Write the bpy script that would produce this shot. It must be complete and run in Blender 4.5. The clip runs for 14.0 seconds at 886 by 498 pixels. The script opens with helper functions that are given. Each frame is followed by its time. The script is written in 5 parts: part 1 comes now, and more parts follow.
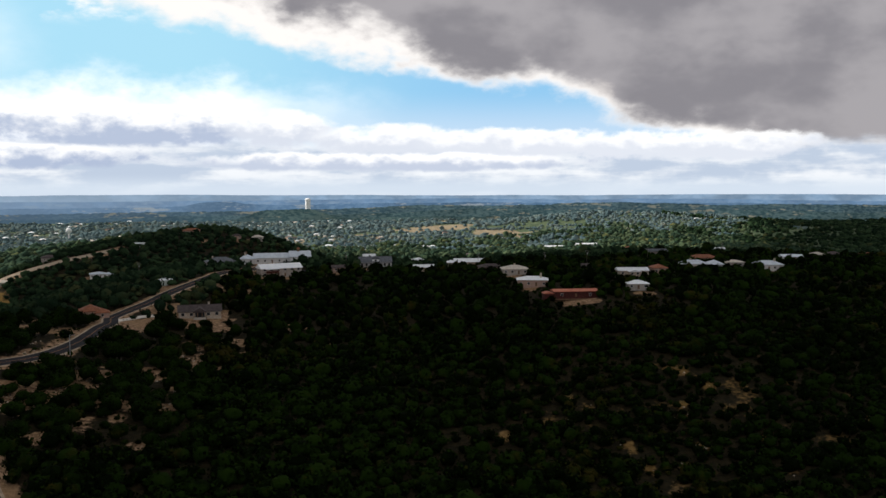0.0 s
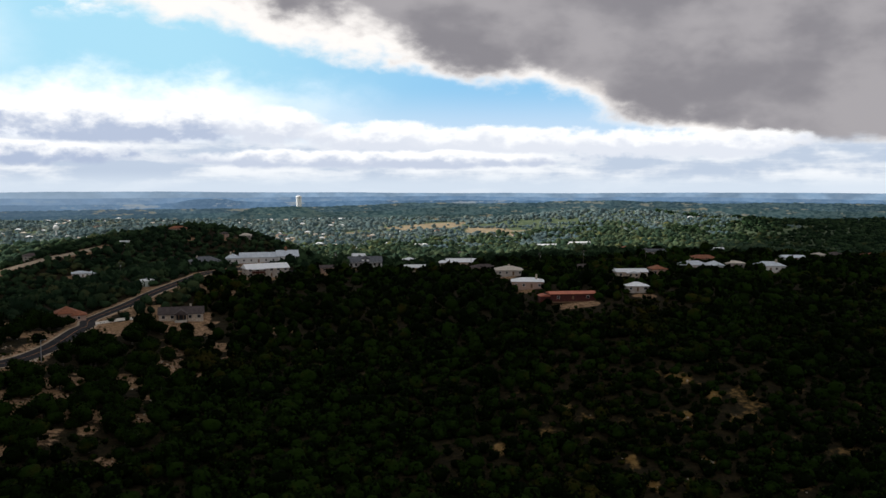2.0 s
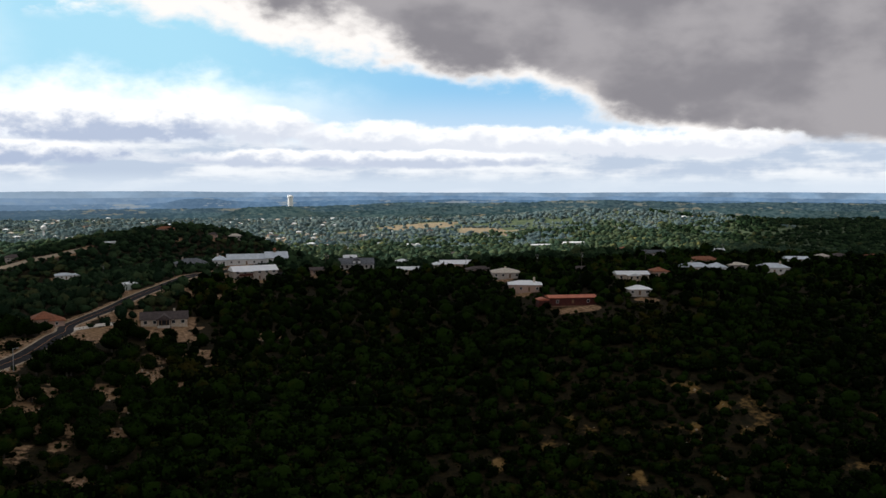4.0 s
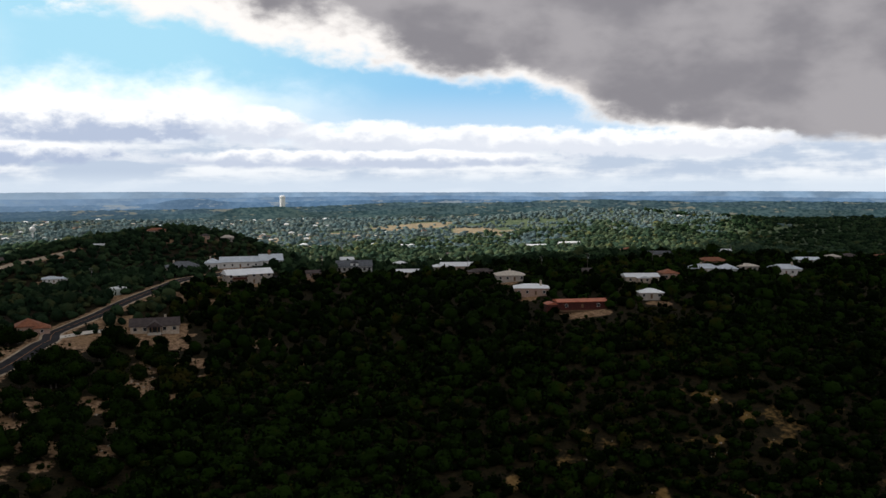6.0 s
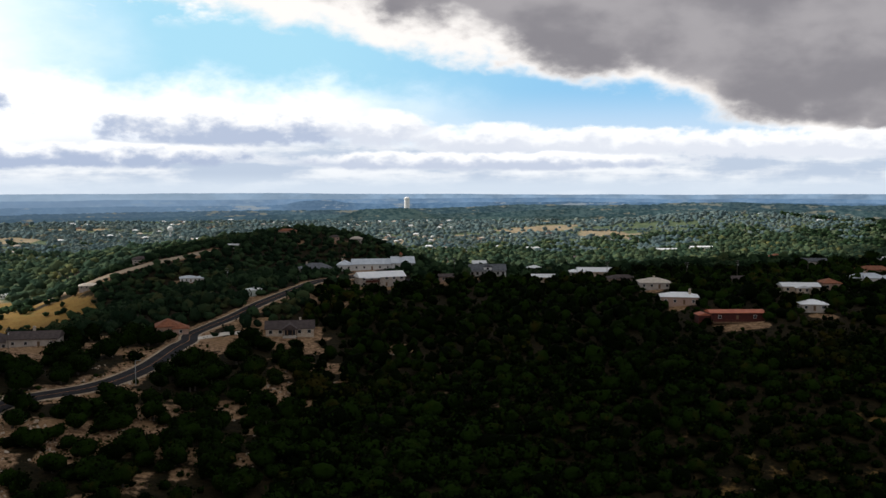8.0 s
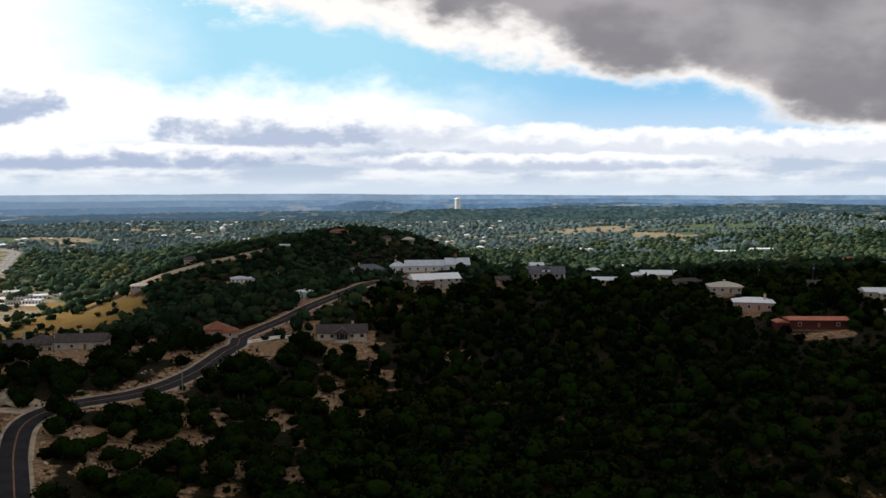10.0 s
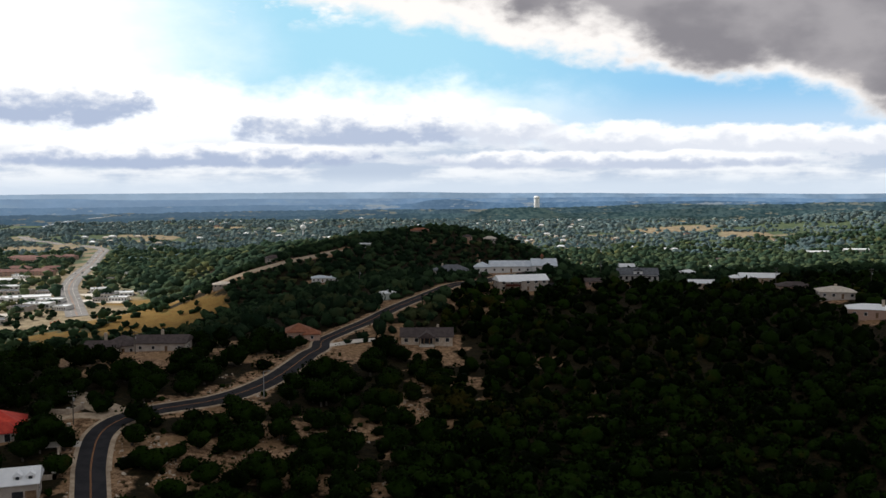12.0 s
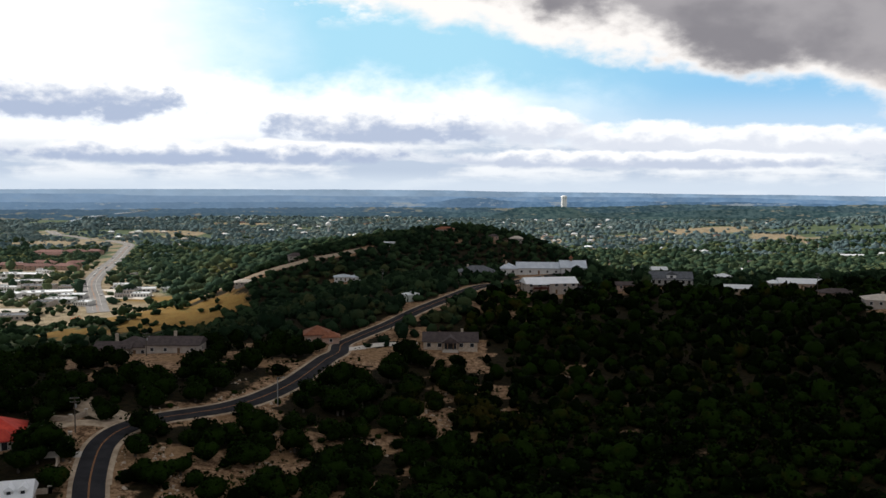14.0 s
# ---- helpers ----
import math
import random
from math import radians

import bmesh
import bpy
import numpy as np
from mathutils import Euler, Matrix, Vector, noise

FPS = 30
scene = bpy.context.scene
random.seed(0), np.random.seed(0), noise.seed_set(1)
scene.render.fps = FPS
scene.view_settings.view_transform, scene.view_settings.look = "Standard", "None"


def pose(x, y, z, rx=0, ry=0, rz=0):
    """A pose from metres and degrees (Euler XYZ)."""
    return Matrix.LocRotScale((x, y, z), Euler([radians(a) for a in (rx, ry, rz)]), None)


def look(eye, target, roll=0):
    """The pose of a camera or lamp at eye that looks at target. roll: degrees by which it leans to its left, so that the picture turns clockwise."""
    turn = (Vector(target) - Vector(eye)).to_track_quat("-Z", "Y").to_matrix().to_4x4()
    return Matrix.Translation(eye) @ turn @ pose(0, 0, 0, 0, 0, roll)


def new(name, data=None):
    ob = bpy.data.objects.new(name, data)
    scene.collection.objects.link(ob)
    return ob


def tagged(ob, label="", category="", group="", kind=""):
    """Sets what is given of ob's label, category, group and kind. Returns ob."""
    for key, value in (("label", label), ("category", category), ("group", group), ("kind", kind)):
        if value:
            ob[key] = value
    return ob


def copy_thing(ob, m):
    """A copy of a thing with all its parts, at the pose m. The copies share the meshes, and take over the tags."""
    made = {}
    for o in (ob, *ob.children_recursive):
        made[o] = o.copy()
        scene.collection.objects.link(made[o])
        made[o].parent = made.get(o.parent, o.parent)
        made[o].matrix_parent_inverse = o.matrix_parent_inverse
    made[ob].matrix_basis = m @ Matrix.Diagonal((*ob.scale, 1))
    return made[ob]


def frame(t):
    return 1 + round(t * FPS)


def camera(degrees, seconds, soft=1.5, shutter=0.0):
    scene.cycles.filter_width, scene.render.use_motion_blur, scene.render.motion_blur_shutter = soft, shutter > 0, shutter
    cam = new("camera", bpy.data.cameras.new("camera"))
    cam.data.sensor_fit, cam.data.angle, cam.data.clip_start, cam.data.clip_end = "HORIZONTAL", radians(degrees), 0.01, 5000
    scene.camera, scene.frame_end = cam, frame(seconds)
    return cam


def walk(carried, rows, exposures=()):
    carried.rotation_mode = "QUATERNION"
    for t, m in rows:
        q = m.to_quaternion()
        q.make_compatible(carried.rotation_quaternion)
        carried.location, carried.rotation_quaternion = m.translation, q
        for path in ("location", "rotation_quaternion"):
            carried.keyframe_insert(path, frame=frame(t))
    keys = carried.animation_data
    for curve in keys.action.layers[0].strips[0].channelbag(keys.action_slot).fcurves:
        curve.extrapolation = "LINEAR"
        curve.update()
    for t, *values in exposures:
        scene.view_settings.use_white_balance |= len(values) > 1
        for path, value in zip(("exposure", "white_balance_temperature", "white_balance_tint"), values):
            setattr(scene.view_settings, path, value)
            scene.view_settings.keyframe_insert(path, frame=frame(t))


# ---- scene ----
cam = camera(51.06, 14.0)
PATH = [
    (0.0, look((0.00, -0.00, 104.00), (207.31, 975.23, 26.85), -0.06)),
    (0.5, look((1.13, 4.48, 104.15), (210.09, 979.26, 25.89), -0.03)),
    (1.0, look((2.14, 9.14, 103.99), (213.27, 983.44, 25.50), 0.02)),
    (1.5, look((3.03, 13.52, 103.84), (216.42, 987.29, 24.97), 0.05)),
    (2.0, look((3.91, 18.02, 103.96), (219.57, 991.23, 24.20), 0.12)),
    (2.5, look((5.04, 22.64, 103.80), (222.87, 995.35, 23.87), 0.12)),
    (3.0, look((5.89, 26.93, 103.76), (225.82, 999.17, 23.87), 0.15)),
    (5.5, look((7.24, 50.05, 103.45), (237.32, 1019.88, 22.89), -0.03)),
    (6.0, look((5.88, 54.96, 103.36), (238.26, 1024.26, 22.98), -0.05)),
    (6.5, look((4.21, 59.96, 103.32), (238.95, 1028.69, 22.90), -0.11)),
    (7.0, look((2.56, 65.38, 103.22), (242.96, 1032.76, 23.31), -0.11)),
    (7.5, look((1.65, 69.38, 103.26), (200.40, 1046.26, 24.47), -0.06)),
    (7.7, look((1.28, 71.09, 103.18), (149.40, 1056.94, 24.75), -0.02)),
    (8.2, look((0.79, 75.80, 102.89), (98.08, 1067.97, 24.66), -0.00)),
    (9.3, look((-0.28, 86.15, 102.24), (93.54, 1078.70, 24.47), 0.04)),
    (9.8, look((-0.77, 90.86, 101.94), (78.38, 1084.70, 24.38), 0.05)),
    (10.0, look((-0.97, 92.84, 101.72), (50.32, 1088.53, 24.45), -0.04)),
    (10.5, look((-2.00, 97.44, 101.75), (-28.00, 1094.09, 24.14), -0.15)),
    (11.0, look((-2.92, 101.73, 101.57), (-34.26, 1098.22, 23.84), -0.15)),
    (11.5, look((-4.01, 106.23, 101.48), (-33.70, 1102.70, 22.92), -0.20)),
    (12.0, look((-5.26, 110.61, 101.36), (-36.72, 1107.00, 22.42), -0.15)),
    (12.5, look((-6.25, 115.06, 101.40), (-46.05, 1111.11, 22.03), -0.05)),
    (13.0, look((-6.66, 119.49, 101.18), (-51.21, 1115.34, 21.76), 0.09)),
    (13.5, look((-6.38, 123.60, 101.09), (-59.78, 1118.95, 20.97), 0.24)),
    (14.0, look((-5.66, 127.24, 101.09), (-64.86, 1122.21, 20.29), 0.39)),
]
walk(cam, PATH)

# ---------- node helpers ----------
class Sock:
    """A socket with arithmetic."""

    def __init__(self, tree, out):
        self.tree, self.out = tree, out

    def calc(self, op, *others, clamp=False):
        n = self.tree.nodes.new("ShaderNodeMath")
        n.operation, n.use_clamp = op, clamp
        for k, v in enumerate((self, *others)):
            plug(self.tree, v, n.inputs[k])
        return Sock(self.tree, n.outputs[0])

    def __add__(self, o):
        return self.calc("ADD", o)

    def __sub__(self, o):
        return self.calc("SUBTRACT", o)

    def __mul__(self, o):
        return self.calc("MULTIPLY", o)

    def ramp(self, a, b, lo=0.0, hi=1.0):
        """A smooth step from lo at a to hi at b."""
        n = self.tree.nodes.new("ShaderNodeMapRange")
        n.interpolation_type = "SMOOTHSTEP"
        flip = a > b
        plug(self.tree, self, n.inputs[0])
        for k, v in enumerate((b, a, hi, lo) if flip else (a, b, lo, hi)):
            n.inputs[k + 1].default_value = v
        return Sock(self.tree, n.outputs[0])


def plug(tree, v, inp):
    if isinstance(v, Sock):
        tree.links.new(v.out, inp)
    elif isinstance(v, tuple) and len(v) == 3 and inp.type == "RGBA":
        inp.default_value = (*v, 1)
    else:
        inp.default_value = v


def add_noise(tree, vec, scale, detail=4.0, rough=0.55, colour=False):
    n = tree.nodes.new("ShaderNodeTexNoise")
    if vec is not None:
        plug(tree, vec, n.inputs["Vector"])
    n.inputs["Scale"].default_value, n.inputs["Detail"].default_value, n.inputs["Roughness"].default_value = scale, detail, rough
    return Sock(tree, n.outputs["Color" if colour else "Fac"])


def blend(tree, f, a, b):
    n = tree.nodes.new("ShaderNodeMix")
    n.data_type = "RGBA"
    plug(tree, f, n.inputs[0]), plug(tree, a, n.inputs[6]), plug(tree, b, n.inputs[7])
    return Sock(tree, n.outputs[2])


def combine(tree, x, y, z):
    n = tree.nodes.new("ShaderNodeCombineXYZ")
    for k, v in enumerate((x, y, z)):
        plug(tree, v, n.inputs[k])
    return Sock(tree, n.outputs[0])


# ---------- sky and sun ----------
SUN_AZ, SUN_EL = -66, 40


def make_sky():
    world = bpy.data.worlds.new("sky")
    scene.world = world
    world.use_nodes = True
    t = world.node_tree
    back = t.nodes["Background"]
    coord = t.nodes.new("ShaderNodeTexCoord")
    sep = t.nodes.new("ShaderNodeSeparateXYZ")
    t.links.new(coord.outputs["Generated"], sep.inputs[0])
    x, y, z = (Sock(t, o) for o in sep.outputs)
    az = x.calc("ARCTAN2", y) * 57.296
    el = z.calc("ARCSINE") * 57.296
    sky = t.nodes.new("ShaderNodeTexSky")
    sky.sky_type, sky.sun_disc = "NISHITA", False
    sky.sun_elevation, sky.sun_rotation = radians(SUN_EL), radians(SUN_AZ)
    clear = blend(t, 1.0, (0, 0, 0), Sock(t, sky.outputs[0]))
    gain = t.nodes.new("ShaderNodeMix")
    gain.data_type, gain.blend_type = "RGBA", "MULTIPLY"
    gain.inputs[0].default_value = 1
    plug(t, clear, gain.inputs[6]), plug(t, (0.075, 0.085, 0.085), gain.inputs[7])
    blue = Sock(t, gain.outputs[2])
    blue = blend(t, 0.9, blue, blend(t, az.ramp(-4, 16), (0.44, 0.80, 1.0), (0.30, 0.625, 0.95)))
    # cloud shapes, broad and fine
    big = add_noise(t, combine(t, az * 0.06, el * 0.13, 3.1), 2.0, 5, 0.55)
    fine = add_noise(t, combine(t, az * 0.2, el * 0.42, 1.7), 1.9, 6, 0.58)
    puff = add_noise(t, combine(t, az * 0.42, el * 0.70, 9.3), 1.5, 9, 0.58)
    swell = add_noise(t, combine(t, az * 0.13, el * 0.22, 5.9), 1.5, 6, 0.55)
    # whiter towards the sun's side and low down
    glare = (az + el * 0.3 + (big - 0.5) * 9 + (fine - 0.5) * 3).ramp(-7, -24) + (el + (swell - 0.5) * 4 + (puff - 0.5) * 2).ramp(6.6, 3.6) * (az + (swell - 0.5) * 8).ramp(10, -4)
    blue = blend(t, glare.calc("MINIMUM", 1.0), blue, (1.25, 1.25, 1.25))
    blue = blend(t, el.ramp(5.5, 2.5) * 0.5, blue, (0.80, 0.88, 1.0))
    # wisps at the upper left, then the large cloud: below its line the sky is open
    wisp = (fine * 0.6 + big * 0.4).ramp(0.50, 0.62) * el.ramp(8.4, 10.0) * az.ramp(-3, -8)
    col = blend(t, wisp, blue, (1.08, 1.08, 1.08))
    edge = el - (az * -0.2 + 8.5) + az.ramp(18, 32, 0.0, 1.6) + (big - 0.5) * 1.6 + (swell - 0.5) * 4.2 + (puff - 0.5) * 1.4
    # overhead and behind, the grey deck is closed
    edge = edge + el.ramp(11.5, 15) * 40 + az.ramp(-36, -46) * 60 + az.ramp(44, 54) * 60
    deck = edge.ramp(-0.6, 0.8)
    dark = (edge - az.ramp(17, -2, 0.1, 1.7) + (swell - 0.5) * 2.5).ramp(-0.3, 2.0)
    mass = blend(t, dark, (1.04, 1.00, 0.97), (0.405, 0.388, 0.408))
    folds = add_noise(t, combine(t, az * 0.07, el * 0.12, 7.7), 1.8, 4, 0.48)
    mass = blend(t, (folds * 0.65 + swell * 0.35).ramp(0.42, 0.60) * dark * 0.85, mass, (0.240, 0.232, 0.258))
    mass = blend(t, (folds + (puff - 0.5) * 0.5).ramp(0.47, 0.36) * edge.ramp(2.4, 0.6) * dark * 0.7, mass, (0.80, 0.74, 0.70))
    mass = blend(t, el.ramp(11.5, 20).calc("MAXIMUM", az.ramp(44, 54)).calc("MAXIMUM", az.ramp(-36, -46)), mass, (0.45, 0.45, 0.465))
    col = blend(t, deck, col, mass)

    # the low bank in soft streaks, then the pale strip over the hills
    streak = add_noise(t, combine(t, az * 0.085, el * 0.48, 4.4), 1.9, 5, 0.52)
    low = blend(t, (streak + (puff - 0.5) * 0.35).ramp(0.40, 0.66), (0.54, 0.63, 0.77), (0.93, 0.96, 1.0))
    low = blend(t, az.ramp(2, -26) * el.ramp(0.9, 2.2), low, (1.08, 1.08, 1.08))
    low = blend(t, az.ramp(44, 54).calc("MAXIMUM", az.ramp(-36, -46)), low, (0.42, 0.43, 0.46))
    col = blend(t, (el - (fine - 0.5) * 1.4).ramp(2.5, 1.7), col, low)
    col = blend(t, el.ramp(0.3, -0.7) * 0.85, col, (0.70, 0.79, 0.90))

    # heaped clouds: bright heads, grey flat feet
    for a, e, wide, high, grey in ((-25.5, 4.3, 8.5, 1.55, 1.0), (-6.5, 2.9, 8.5, 1.3, 0.95), (2.2, 2.9, 3.6, 1.15, 0.6), (9, 2.2, 5.5, 1.1, 0.55), (17, 2.1, 6.5, 1.0, 0.5), (27, 1.9, 8.0, 1.0, 0.5), (-17, 1.2, 15, 0.8, 1.0), (8, 0.9, 14, 0.6, 0.8)):
        du, dv = (az - a) * (1.0 / wide), (el - e) * (1.0 / high)
        shape = du * du + dv * dv - (puff - 0.5) * 2.0 - (swell - 0.5) * 1.2
        heap = shape.ramp(1.1, 0.42)
        foot = (dv - (puff - 0.5) * 2.6).ramp(0.75, -0.4) * grey
        col = blend(t, heap, col, blend(t, foot, (1.12, 1.12, 1.12), (0.46, 0.54, 0.71)))
    plug(t, col, back.inputs["Color"])
    back.inputs["Strength"].default_value = 1.0


make_sky()
sun = new("sun", bpy.data.lights.new("sun", "SUN"))
sun.data.energy, sun.data.angle, sun.data.color = 4.8, radians(2.0), (1.0, 0.965, 0.90)
sun.matrix_world = look((0, 0, 0), (-math.sin(radians(SUN_AZ)) * math.cos(radians(SUN_EL)), -math.cos(radians(SUN_AZ)) * math.cos(radians(SUN_EL)), -math.sin(radians(SUN_EL))))
scene.view_settings.exposure = 0.0


# ---------- materials ----------
def material(name, low, high, scale=2.0, fine=20.0, rough=0.8, metal=0.0, bump=0.2, mid=None, spec=0.3):
    """Two colours mixed by noise at two scales, with a fine relief."""
    m = bpy.data.materials.new(name)
    m.use_nodes = True
    t = m.node_tree
    b = t.nodes["Principled BSDF"]
    vec = Sock(t, t.nodes.new("ShaderNodeTexCoord").outputs["Object"])
    n1, n2 = add_noise(t, vec, scale, 4), add_noise(t, vec, fine, 3)
    f = (n1 * 0.65 + n2 * 0.35).ramp(0.36, 0.64)
    info = Sock(t, t.nodes.new("ShaderNodeObjectInfo").outputs["Random"])
    col = blend(t, f, low, high)
    if mid:
        col = blend(t, n1.ramp(0.52, 0.66), col, mid)
    shade = t.nodes.new("ShaderNodeHueSaturation")
    plug(t, info * 0.24 + 0.88, shade.inputs["Value"]), plug(t, col, shade.inputs["Color"])
    t.links.new(shade.outputs[0], b.inputs["Base Color"])
    plug(t, n2 * 0.2 + (rough - 0.1), b.inputs["Roughness"])
    b.inputs["Metallic"].default_value = metal
    b.inputs["Specular IOR Level"].default_value = spec
    if bump:
        k = t.nodes.new("ShaderNodeBump")
        k.inputs["Strength"].default_value, k.inputs["Distance"].default_value = bump, 0.03
        plug(t, n2, k.inputs["Height"])
        t.links.new(k.outputs[0], b.inputs["Normal"])
    return m


def foliage(name, dark, mid, warm, patch, share=0.25, clump=1.3):
    """Leaves: colour by patch of the wood, by clump and by chance, partly see-through to light."""
    m = bpy.data.materials.new(name)
    m.use_nodes = True
    t = m.node_tree
    b, out = t.nodes["Principled BSDF"], t.nodes["Material Output"]
    geo = t.nodes.new("ShaderNodeNewGeometry")
    pos, isle = Sock(t, geo.outputs["Position"]), Sock(t, geo.outputs["Random Per Island"])
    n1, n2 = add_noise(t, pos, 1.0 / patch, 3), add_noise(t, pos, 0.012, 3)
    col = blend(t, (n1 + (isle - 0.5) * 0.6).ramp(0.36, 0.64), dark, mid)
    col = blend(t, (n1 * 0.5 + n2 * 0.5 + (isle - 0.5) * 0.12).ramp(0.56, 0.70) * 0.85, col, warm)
    # broad darker patches imitate hillsides out of the light
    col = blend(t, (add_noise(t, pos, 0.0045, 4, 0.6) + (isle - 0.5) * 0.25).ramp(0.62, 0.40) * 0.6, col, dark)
    t.links.new(col.out, b.inputs["Base Color"])
    b.inputs["Roughness"].default_value, b.inputs["Specular IOR Level"].default_value = 0.9, 0.02
    lumps = t.nodes.new("ShaderNodeBump")
    lumps.inputs["Strength"].default_value, lumps.inputs["Distance"].default_value = 1.0, 0.9 / clump
    plug(t, add_noise(t, pos, clump, 3, 0.65), lumps.inputs["Height"])
    t.links.new(lumps.outputs[0], b.inputs["Normal"])
    tr = t.nodes.new("ShaderNodeBsdfTranslucent")
    t.links.new(lumps.outputs[0], tr.inputs["Normal"])
    t.links.new(col.out, tr.inputs[0])
    mix = t.nodes.new("ShaderNodeMixShader")
    mix.inputs[0].default_value = share
    t.links.new(b.outputs[0], mix.inputs[1]), t.links.new(tr.outputs[0], mix.inputs[2])
    t.links.new(mix.outputs[0], out.inputs["Surface"])
    return m


# near leaves darkened well below leaf tone, standing in for cloud shade
LEAF = foliage("cloud-shaded oak and juniper leaves", (0.0018, 0.0044, 0.0006), (0.0125, 0.0275, 0.0034), (0.040, 0.030, 0.0064), 7.0, 0.05)
# the ridge copy is lifted and blued for haze
LEAF_MID = foliage("hazed ridge leaves", (0.0098, 0.0215, 0.0108), (0.0350, 0.0640, 0.0285), (0.070, 0.070, 0.028), 16.0, 0.05)
# valley and hill copies lightened, the hill one blued, to imitate haze
LEAF_FAR = foliage("lightened valley leaves", (0.036, 0.066, 0.042), (0.088, 0.122, 0.064), (0.24, 0.22, 0.075), 40.0, 0.05, 0.5)
LEAF_HILL = foliage("hazed juniper leaves", (0.098, 0.152, 0.164), (0.164, 0.214, 0.204), (0.25, 0.24, 0.17), 45.0, 0.05, 0.35)
SCRUB = foliage("dry scrub", (0.05, 0.05, 0.022), (0.11, 0.085, 0.042), (0.17, 0.115, 0.058), 5.0, 0.2, 3.0)
BARK = material("grey brown bark", (0.05, 0.042, 0.034), (0.11, 0.095, 0.08), 3, 18, 0.9)
ASPHALT = material("asphalt", (0.026, 0.026, 0.030), (0.044, 0.043, 0.047), 0.25, 9, 0.9, bump=0.15, spec=0.05)
HIGHWAY = material("worn grey highway", (0.16, 0.152, 0.148), (0.235, 0.225, 0.22), 0.05, 1, 0.9)
YELLOW = material("worn yellow road paint", (0.27, 0.115, 0.045), (0.40, 0.19, 0.065), 1.5, 8, 0.7)
GRAVEL = material("pale caliche gravel", (0.30, 0.225, 0.155), (0.50, 0.395, 0.29), 0.5, 6, 0.95, bump=0.6)
CONCRETE = material("pale concrete", (0.50, 0.46, 0.41), (0.64, 0.59, 0.53), 0.6, 8, 0.85)
LIMESTONE = material("cream limestone", (0.36, 0.29, 0.225), (0.55, 0.465, 0.375), 1.5, 6, 0.9)
STUCCO = material("warm white stucco", (0.36, 0.315, 0.28), (0.48, 0.43, 0.385), 0.5, 8, 0.9)
BRICK_PINK = material("pinkish brick", (0.38, 0.25, 0.20), (0.50, 0.35, 0.28), 2, 9, 0.9)
SIDING_WHITE = material("white painted siding", (0.62, 0.62, 0.61), (0.75, 0.75, 0.74), 0.8, 7, 0.6)
SIDING_RED = material("barn red siding", (0.055, 0.011, 0.009), (0.09, 0.018, 0.013), 0.8, 7, 0.7)
WOOD = material("brown wood", (0.12, 0.07, 0.04), (0.22, 0.14, 0.08), 1.2, 12, 0.8)
METAL_WHITE = material("white metal roofing", (0.74, 0.76, 0.79), (0.84, 0.85, 0.87), 0.35, 5, 0.4, bump=0.1)
TOWER_WHITE = material("fresh white tower paint", (0.84, 0.84, 0.84), (0.90, 0.90, 0.90), 0.1, 2, 0.5, bump=0)
METAL_BLUE = material("pale blue-grey metal roofing", (0.48, 0.53, 0.60), (0.62, 0.67, 0.73), 0.35, 5, 0.4, bump=0.1)
METAL_RED = material("rust red metal roofing", (0.38, 0.10, 0.055), (0.52, 0.17, 0.095), 0.3, 5, 0.6)
SHINGLE_BROWN = material("brown grey shingles", (0.050, 0.038, 0.038), (0.086, 0.067, 0.065), 0.7, 7, 0.9)
SHINGLE_GREY = material("slate grey shingles", (0.075, 0.082, 0.094), (0.135, 0.142, 0.158), 0.7, 7, 0.9)
SHINGLE_TAN = material("weathered tan shingles", (0.48, 0.42, 0.36), (0.64, 0.57, 0.49), 0.7, 7, 0.9)
TILE_RED = material("bright red roof tiles", (0.45, 0.035, 0.025), (0.62, 0.07, 0.04), 0.8, 5, 0.65)
TILE_DULL = material("dull reddish brown roofing", (0.14, 0.065, 0.055), (0.20, 0.098, 0.082), 0.3, 3, 0.85)
TILE_ORANGE = material("terracotta roof tiles", (0.19, 0.068, 0.036), (0.30, 0.115, 0.060), 0.8, 5, 0.8)
STEEL = material("galvanised steel", (0.30, 0.31, 0.32), (0.45, 0.46, 0.47), 2, 12, 0.5, 0.6)
TANK_GREEN = material("pale green tank paint", (0.40, 0.46, 0.42), (0.50, 0.56, 0.52), 0.4, 5, 0.6)
GLASS = material("dark window glass", (0.015, 0.018, 0.022), (0.03, 0.034, 0.04), 1, 6, 0.22, spec=0.6, bump=0)
PAINT_DARK = material("dark car paint", (0.02, 0.02, 0.024), (0.035, 0.035, 0.04), 1, 6, 0.35, spec=0.6, bump=0)
PAINT_WHITE = material("white car paint", (0.66, 0.66, 0.66), (0.74, 0.74, 0.74), 1, 6, 0.35, spec=0.6, bump=0)
DIGGER = material("orange machine paint", (0.42, 0.11, 0.03), (0.55, 0.17, 0.05), 1, 6, 0.5)
RUBBER = material("black rubber", (0.015, 0.015, 0.015), (0.03, 0.03, 0.03), 4, 20, 0.9)


def plain_water():
    m = material("river water", (0.10, 0.14, 0.16), (0.14, 0.18, 0.20), 0.01, 0.1, 0.14, spec=0.6, bump=0)
    return m


WATER = plain_water()


